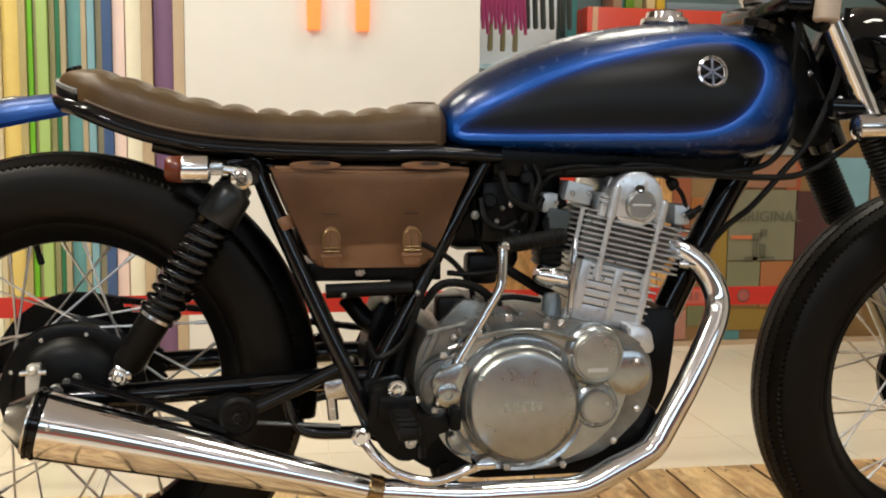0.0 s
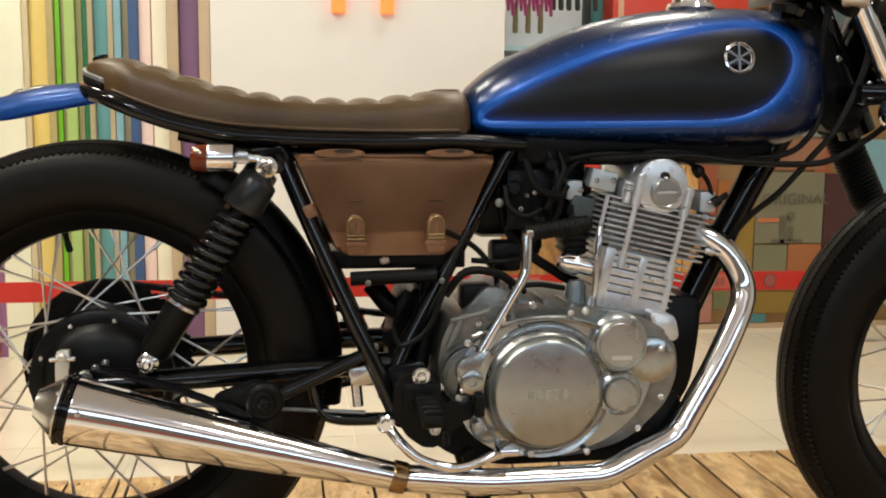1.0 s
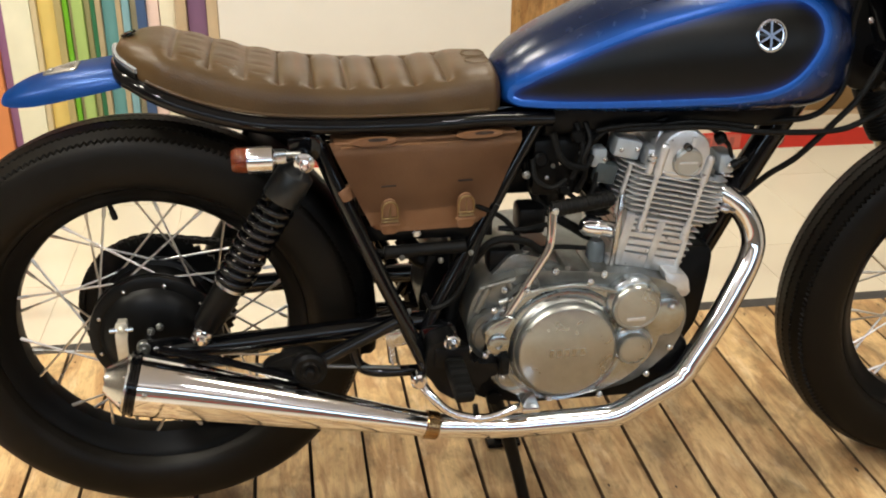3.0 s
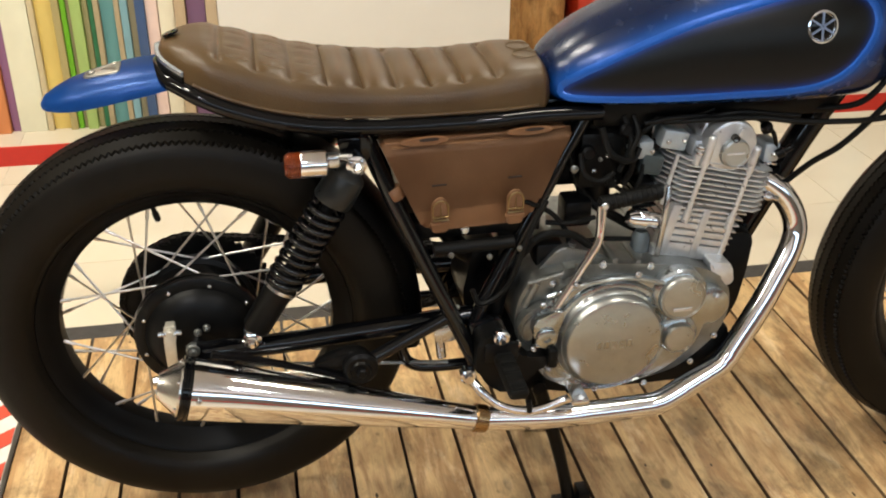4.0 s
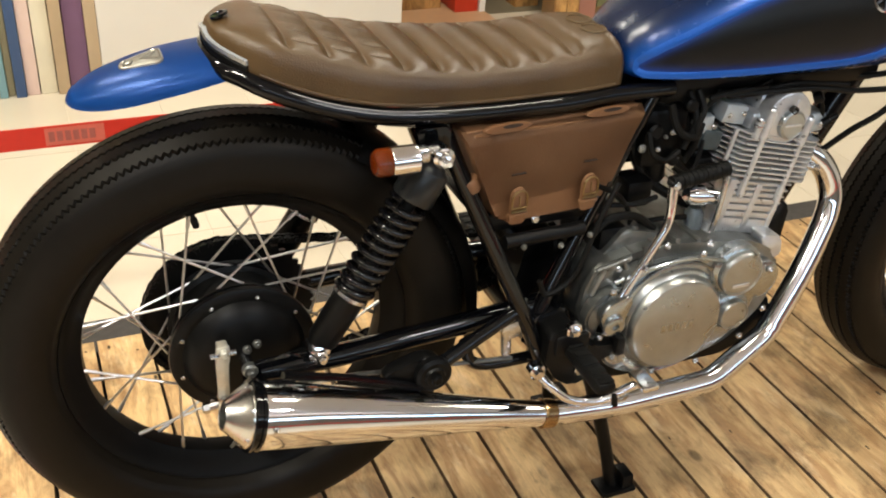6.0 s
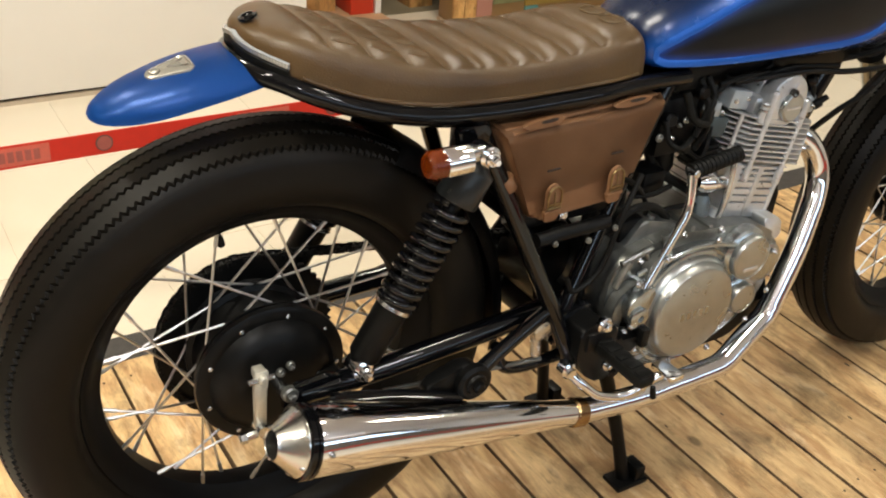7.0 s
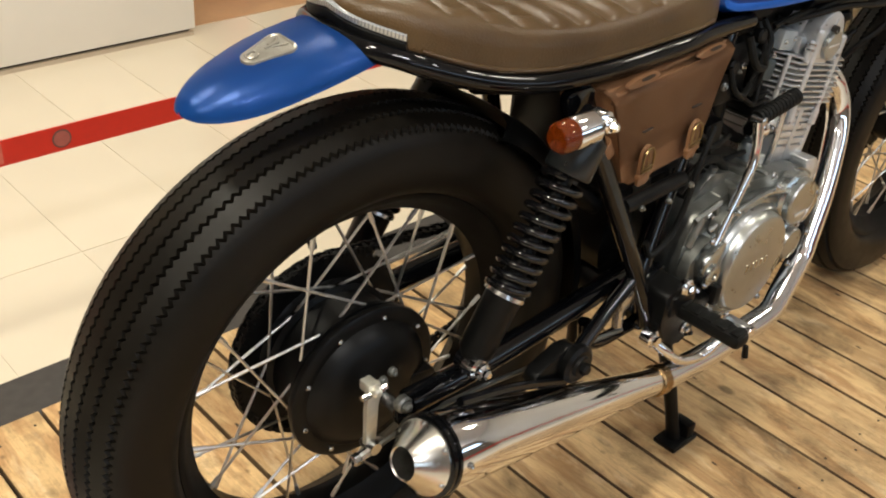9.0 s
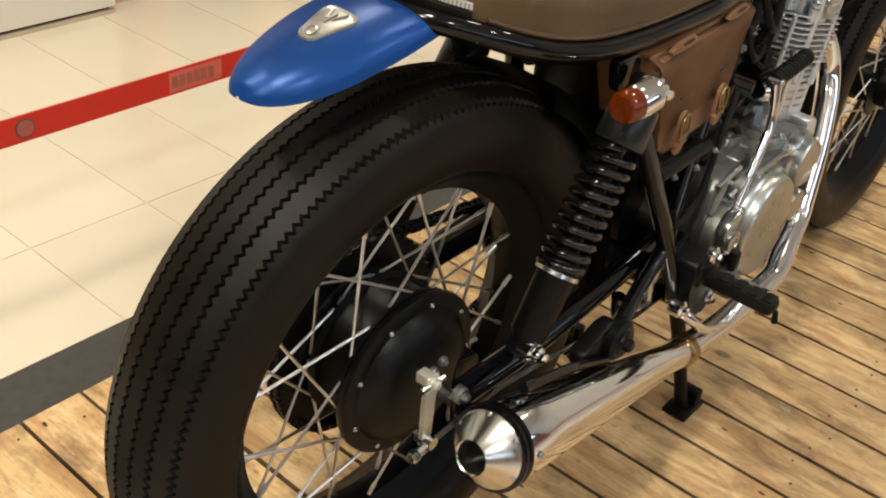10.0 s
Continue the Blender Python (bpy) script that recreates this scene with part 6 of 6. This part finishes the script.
part("decompression_cylinder", bm, CHROME, bike, "bright alloy cylinder")
part("starter_boss", pipe([(0.184, 1.55, 0.516), (0.184, 1.55, 0.508), (0.183, 1.55, 0.455)], [0.010, 0.0150, 0.0170], 20, 0), plain("blue_grey_enamel", (0.11, 0.13, 0.14), 0.25, 0.3, 0.15, 60), bike)
part("coil_block", cube(0.055, 0.10, 1.55, 1.60, 0.53, 0.575, bevel=0.008), BLACK_DULL, bike)
for a in ([(0.08, 1.55, 0.505), (0.12, 1.54, 0.512), (0.165, 1.545, 0.505)], [(0.02, 1.54, 0.55), (0.06, 1.535, 0.548), (0.10, 1.54, 0.552)], [(-0.03, 1.53, 0.60), (0.03, 1.535, 0.565), (0.06, 1.54, 0.51), (0.03, 1.54, 0.46)],
          [(-0.14, 1.54, 0.55), (-0.08, 1.545, 0.555), (-0.02, 1.54, 0.57)], [(0.27, 1.545, 0.705), (0.32, 1.54, 0.712), (0.42, 1.54, 0.700)], [(0.17, 1.55, 0.70), (0.22, 1.545, 0.708), (0.30, 1.55, 0.706)]):
    part("wire", pipe(a, 0.0042, 8, 6), RUBBER_PART, bike)

# webs, bolts and a breather on the case's upper face
for qx, qz, ang in ((0.045, 0.478, 20), (0.085, 0.485, 8), (0.125, 0.487, 0), (0.165, 0.480, -8)):
    bm = box(bmesh.new(), -0.005, 0.005, -0.05, 0.03, -0.012, 0.010, 0.003, m=pose(qx, C - 0.07, qz, 0, ang, 0))
    part("case_web", bm, CASE, crank)
for qx, qz in ((0.025, 0.462), (0.070, 0.482), (0.105, 0.488), (0.185, 0.478)):
    disc_bolt(crank, "case_bolt", (qx, C - 0.118, qz), 0.0065, 0.006, STEEL)
part("breather_union", pipe([(0.060, C - 0.085, 0.487), (0.064, C - 0.088, 0.515)], [0.008, 0.0065], 12, 0), CASE, crank)
for a, r in (([(0.10, 1.545, 0.70), (0.115, 1.535, 0.66), (0.15, 1.54, 0.645), (0.165, 1.55, 0.66)], 0.006), ([(0.155, 1.56, 0.71), (0.160, 1.545, 0.685), (0.150, 1.54, 0.66), (0.155, 1.545, 0.63), (0.145, 1.55, 0.60)], 0.005), ([(0.07, 1.545, 0.66), (0.075, 1.535, 0.63), (0.10, 1.535, 0.615), (0.125, 1.54, 0.625)], 0.0045), ([(0.19, 1.56, 0.705), (0.215, 1.55, 0.70), (0.25, 1.552, 0.705), (0.285, 1.56, 0.712)], 0.005)):
    part("rubber_hose", pipe(a, r, 8, 6), RUBBER_PART, bike, "thin black rubber hose")
for qx, qz, r in ((0.085, 0.655, 0.012), (0.125, 0.605, 0.010), (0.142, 0.69, 0.011)):
    part("carb_knob", turned([(0, r), (0.010, r), (0.013, r * 0.7)], (qx, C - 0.062, qz), (0, -1, 0.1), 16), BLACK_DULL, carb)
disc_bolt(carb, "carb_screw", (0.118, C - 0.064, 0.650), 0.005, 0.005, STEEL)
disc_bolt(carb, "carb_screw", (0.097, C - 0.064, 0.625), 0.0045, 0.005, STEEL)
# kick starter
kick = part("kick_lever", pipe([(0.012, C - 0.142, 0.400), (0.024, C - 0.139, 0.424), (0.050, C - 0.137, 0.468), (0.077, C - 0.135, 0.514), (0.0855, C - 0.134, 0.529), (0.0905, C - 0.132, 0.543), (0.0920, C - 0.130, 0.560), (0.0935, C - 0.124, 0.592)], [0.0105, 0.0080, 0.0070, 0.0070, 0.0070, 0.0070, 0.0070, 0.0078], 14, 4), CHROME, bike, "chrome kick-start lever")
bm = slab(round_outline([(-0.014, 0.398), (-0.008, 0.415), (0.030, 0.432), (0.040, 0.424), (0.030, 0.395), (0.026, 0.368), (0.000, 0.364)], 0.010), C - 0.152, C - 0.134, 0.003)
part("kick_boss", bm, ALLOY, kick, "polished splined boss")
part("boss_washer", turned([(0, 0.0175), (0.007, 0.0175), (0.009, 0.014), (0.009, 0.006), (0.005, 0.005)], (0.010, C - 0.150, 0.384), (0, -1, 0), 24), ALLOY, kick, "round polished washer with a dark centre hole", 30)
disc_bolt(kick, "clamp_screw", (-0.004, C - 0.152, 0.372), 0.0042, 0.004, STEEL)
a, b = Vector((0.094, C - 0.119, 0.5935)), Vector((0.186, C - 0.122, 0.6085))
prof = []
ln = (b - a).length
for k in range(12):
    prof += [(ln * k / 12, 0.0125), (ln * (k + 0.6) / 12, 0.0125), (ln * (k + 0.65) / 12, 0.0115), (ln * (k + 0.95) / 12, 0.0115)]
part("kick_rubber", turned(prof + [(ln, 0.012), (ln + 0.004, 0.006)], a, b - a, 18), RUBBER_PART, kick, "ribbed black pedal rubber", 25)
part("pivot_pin", turned([(0, 0.0065), (0.019, 0.0065), (0.021, 0.004)], (0.096, C - 0.112, 0.594), (0, -1, 0), 16), STEEL, kick)

# exhaust
HP = [(0.362, 1.592, 0.592), (0.388, 1.577, 0.584), (0.417, 1.564, 0.566), (0.441, 1.555, 0.536), (0.452, 1.547, 0.503), (0.446, 1.537, 0.474), (0.426, 1.524, 0.437), (0.390, 1.506, 0.378), (0.345, 1.490, 0.311), (0.334, 1.486, 0.296), (0.318, 1.482, 0.283), (0.265, 1.469, 0.262), (0.224, 1.459, 0.246), (0.205, 1.456, 0.241), (0.182, 1.455, 0.239), (0.10, 1.454, 0.2385), (0.02, 1.453, 0.240), (-0.095, 1.453, 0.252)]
header = part("exhaust_pipe", pipe(HP, 0.0198, 24, 7), CHROME, bike, "chrome exhaust header pipe", 60)
part("exhaust_flange", turned([(0, 0.032), (0.008, 0.032), (0.010, 0.026)], (0.378, C - 0.041, 0.588), (0.80, -0.50, -0.25), 28), ALLOY, header)
for o in (-0.024, 0.024):
    disc_bolt(header, "flange_nut", (0.392, C - 0.052 + o * 0.5, 0.584 + o * 1.1), 0.006, 0.014, STEEL, (0.8, -0.6, -0.1))
m0, m1 = Vector((-0.092, 1.453, 0.252)), Vector((-0.537, 1.455, 0.366))
md = (m1 - m0).normalized()
ml = (m1 - m0).length
muffler = part("muffler", turned([(0, 0.0195), (0.02, 0.0200), (0.06, 0.0215), (ml * 0.5, 0.0335), (ml * 0.85, 0.0435), (ml - 0.004, 0.0465), (ml, 0.0455)], m0, md, 48), CHROME, bike, "long tapered chrome megaphone muffler", 60)
part("clamp", turned([(-0.006, 0.0212), (-0.004, 0.0228), (0.014, 0.0232), (0.016, 0.0215)], m0, md, 32), plain("bronzed_steel", (0.33, 0.22, 0.11), 0.25, 1.0, 0.15, 60), muffler, "heat-bronzed clamp")
part("black_ring", turned([(ml - 0.002, 0.046), (ml, 0.0485), (ml + 0.004, 0.0485), (ml + 0.005, 0.0465), (ml + 0.008, 0.0465), (ml + 0.009, 0.0485), (ml + 0.013, 0.0485), (ml + 0.014, 0.046)], m0, md, 48), BLACK, muffler, "black double ring", 25)
bm = bmesh.new()
prof = [(ml + 0.010, 0.044), (ml + 0.0165, 0.0435), (ml + 0.018, 0.041), (ml + 0.044, 0.0205), (ml + 0.046, 0.0195), (ml + 0.0445, 0.0180), (ml + 0.0, 0.0175), (ml - 0.03, 0.017)]
lathe(bm, prof, m0, md, 48)
part("end_cone", bm, plain("spun_alloy", (0.60, 0.59, 0.56), 0.24, 1.0, 0.08, 60), muffler, "spun alloy end cone with a dark outlet", 40)
part("outlet_bore", turned([(ml - 0.028, 0.0172), (ml - 0.026, 0.0172)], m0, md, 24), DARK, muffler)
side = md.orthogonal().normalized()
upv = md.cross(side)
for k in range(6):
    a = 2 * math.pi * (k + 0.5) / 6
    disc_bolt(muffler, "end_screw", m0 + md * (ml + 0.016) + 0.0395 * (math.cos(a) * side + math.sin(a) * upv), 0.004, 0.003, STEEL, md)
disc_bolt(muffler, "side_screw", m0 + md * (ml - 0.016) + Vector((0, -0.0440, 0.011)), 0.0042, 0.004, STEEL)
part("muffler_strap", pipe([(-0.50, C - 0.165, 0.422), (-0.40, C - 0.158, 0.388), (-0.30, C - 0.155, 0.345)], 0.006, 8, 4), BLACK, muffler)
part("muffler_bracket", slab(round_outline([(-0.355, 0.372), (-0.29, 0.395), (-0.262, 0.375), (-0.265, 0.345), (-0.30, 0.335), (-0.35, 0.350)], 0.012), C - 0.150, C - 0.128, 0.004), BLACK_DULL, bike, "black passenger peg bracket")
bm = turned([(0, 0.027), (0.010, 0.027), (0.014, 0.022), (0.014, 0.016), (0.018, 0.014)], (-0.283, C - 0.150, 0.366), (0, -1, 0), 28)
lathe(bm, [(0.016, 0.0085), (0.024, 0.0085), (0.026, 0.006)], (-0.283, C - 0.150, 0.366), (0, -1, 0), 6)
part("rubber_mount", bm, BLACK_DULL, bike, "", 30)

# foot controls
for s in (-1, 1):
    bm = cube(-0.076, -0.044, min(C + s * 0.150, C + s * 0.262), max(C + s * 0.150, C + s * 0.258), 0.350, 0.371, bevel=0.008)
    peg = part("footpeg", bm, RUBBER_PART, bike, "black rubber footpeg")
    for k in range(5):
        yk = C + s * (0.163 + 0.022 * k)
        part("peg_rib", cube(-0.072, -0.048, yk - 0.007, yk + 0.007, 0.3705, 0.3725, bevel=0.0006), RUBBER_PART, peg)
    part("peg_feeler", pipe([(-0.045, C + s * 0.258, 0.346), (-0.043, C + s * 0.260, 0.328)], [0.004, 0.005], 8, 0), BLACK_DULL, peg)
    part("peg_hanger", slab(round_outline([(-0.105, 0.352), (-0.05, 0.385), (-0.03, 0.365), (-0.02, 0.330), (-0.05, 0.318), (-0.10, 0.325)], 0.01), min(C + s * 0.118, C + s * 0.152), max(C + s * 0.118, C + s * 0.152), 0.004), BLACK_DULL, bike)
pedal = part("brake_pedal", pipe([(-0.112, C - 0.150, 0.325), (-0.095, C - 0.168, 0.305), (-0.066, C - 0.178, 0.281), (-0.015, C - 0.182, 0.268), (0.034, C - 0.184, 0.283), (0.052, C - 0.190, 0.293)], [0.008, 0.0075, 0.007, 0.007, 0.007, 0.008], 12, 6), CHROME, bike, "chrome rear brake pedal")
bm = turned([(0, 0.013), (0.016, 0.013), (0.018, 0.010)], (-0.114, C - 0.142, 0.328), (0, -1, 0), 20)
lathe(bm, [(0.018, 0.0075), (0.024, 0.0075)], (-0.114, C - 0.142, 0.328), (0, -1, 0), 6)
part("pedal_pivot", bm, CHROME, pedal, "", 30)
part("pedal_pad", cube(0.040, 0.068, C - 0.215, C - 0.168, 0.292, 0.302, bevel=0.003), CHROME, pedal)
part("brake_switch", pipe([(-0.155, C - 0.118, 0.395), (-0.150, C - 0.118, 0.345)], 0.008, 10, 0), STEEL, bike)
part("pedal_link", slab(round_outline([(-0.165, 0.402), (-0.135, 0.406), (-0.128, 0.38), (-0.16, 0.376)], 0.005), C - 0.128, C - 0.122, 0.001), STEEL, bike)

# centre stand
stand = part("centre_stand", pipe([(0.015, C - 0.12, 0.262), (0.015, C + 0.12, 0.262)], 0.012, 12, 0), BLACK_DULL, bike, "black centre stand standing on the deck")
for s in (-1, 1):
    part("stand_leg", pipe([(0.016, C + s * 0.085, 0.268), (0.050, C + s * 0.100, 0.155), (0.070, C + s * 0.110, 0.075), (0.084, C + s * 0.118, 0.008)], [0.013, 0.012, 0.011, 0.012], 12, 5), BLACK_DULL, stand)
    part("stand_foot", cube(0.056, 0.122, min(C + s * 0.098, C + s * 0.142), max(C + s * 0.098, C + s * 0.142), 0.0, 0.010, bevel=0.003), BLACK_DULL, stand)
    bm = box(bmesh.new(), 0.095, 0.116, -0.018, 0.018, 0.0, 0.034, 0.003, m=pose(0, C + s * 0.12, 0.002))
    part("stand_tongue", bm, BLACK_DULL, stand)

# ---- boards and tiles ----
shapes = []
for k in range(3):
    bm = cube(-0.0491, 0.0491, -0.7975, 0.7975, -0.022, 0, bevel=0.0014)
    me = mesh_of("plank", bm, PLANK, 30)
    # side faces take a darker wood: the gaps' shade is put into their colour
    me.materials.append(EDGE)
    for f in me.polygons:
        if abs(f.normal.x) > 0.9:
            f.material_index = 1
    shapes.append(me)
rnd = random.Random(4)
k0 = 0.2365
for k in range(-11, 23):
    x = k0 + 0.1045 * (k + 0.5)
    if x - 0.05 < -0.925:
        continue
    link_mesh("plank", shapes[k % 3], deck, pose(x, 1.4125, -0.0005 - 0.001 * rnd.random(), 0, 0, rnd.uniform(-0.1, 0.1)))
nail = mesh_of("nail", turned([(0, 0.0025), (0.0006, 0.002)], (0, 0, 0), (0, 0, 1), 8), DARK, 0)
for k in range(-11, 23):
    x = k0 + 0.1045 * (k + 0.5)
    if x - 0.05 < -0.925:
        continue
    for y in (2.17, 1.30, 0.72):
        for s in (-0.026, 0.026):
            link_mesh("nail", nail, deck, pose(x + s + rnd.uniform(-0.006, 0.006), y + rnd.uniform(-0.015, 0.015), -0.0002))
fl = bpy.data.objects["floor"]
tile = mesh_of("tile", cube(-0.1436, 0.1436, -0.2886, 0.2886, -0.01, 0), TILE, 0)
for i in range(-9, 10):
    for j in range(0, 9):
        link_mesh("tile", tile, fl, pose(0.075 + 0.29 * i, 2.51 + 0.58 * j + 0.0, FLOOR))
big = bmesh.new()
for x0, x1, y0, y1 in ((-4.2, -2.685, -3.2, 8.2), (2.835, 5.2, -3.2, 8.2), (-2.68, 2.83, -3.2, 2.2), (-2.68, 2.83, 7.45, 8.2)):
    box(big, x0, x1, y0, y1, FLOOR - 0.01, FLOOR)
part("floor_border", big, TILE, fl, "", 0)
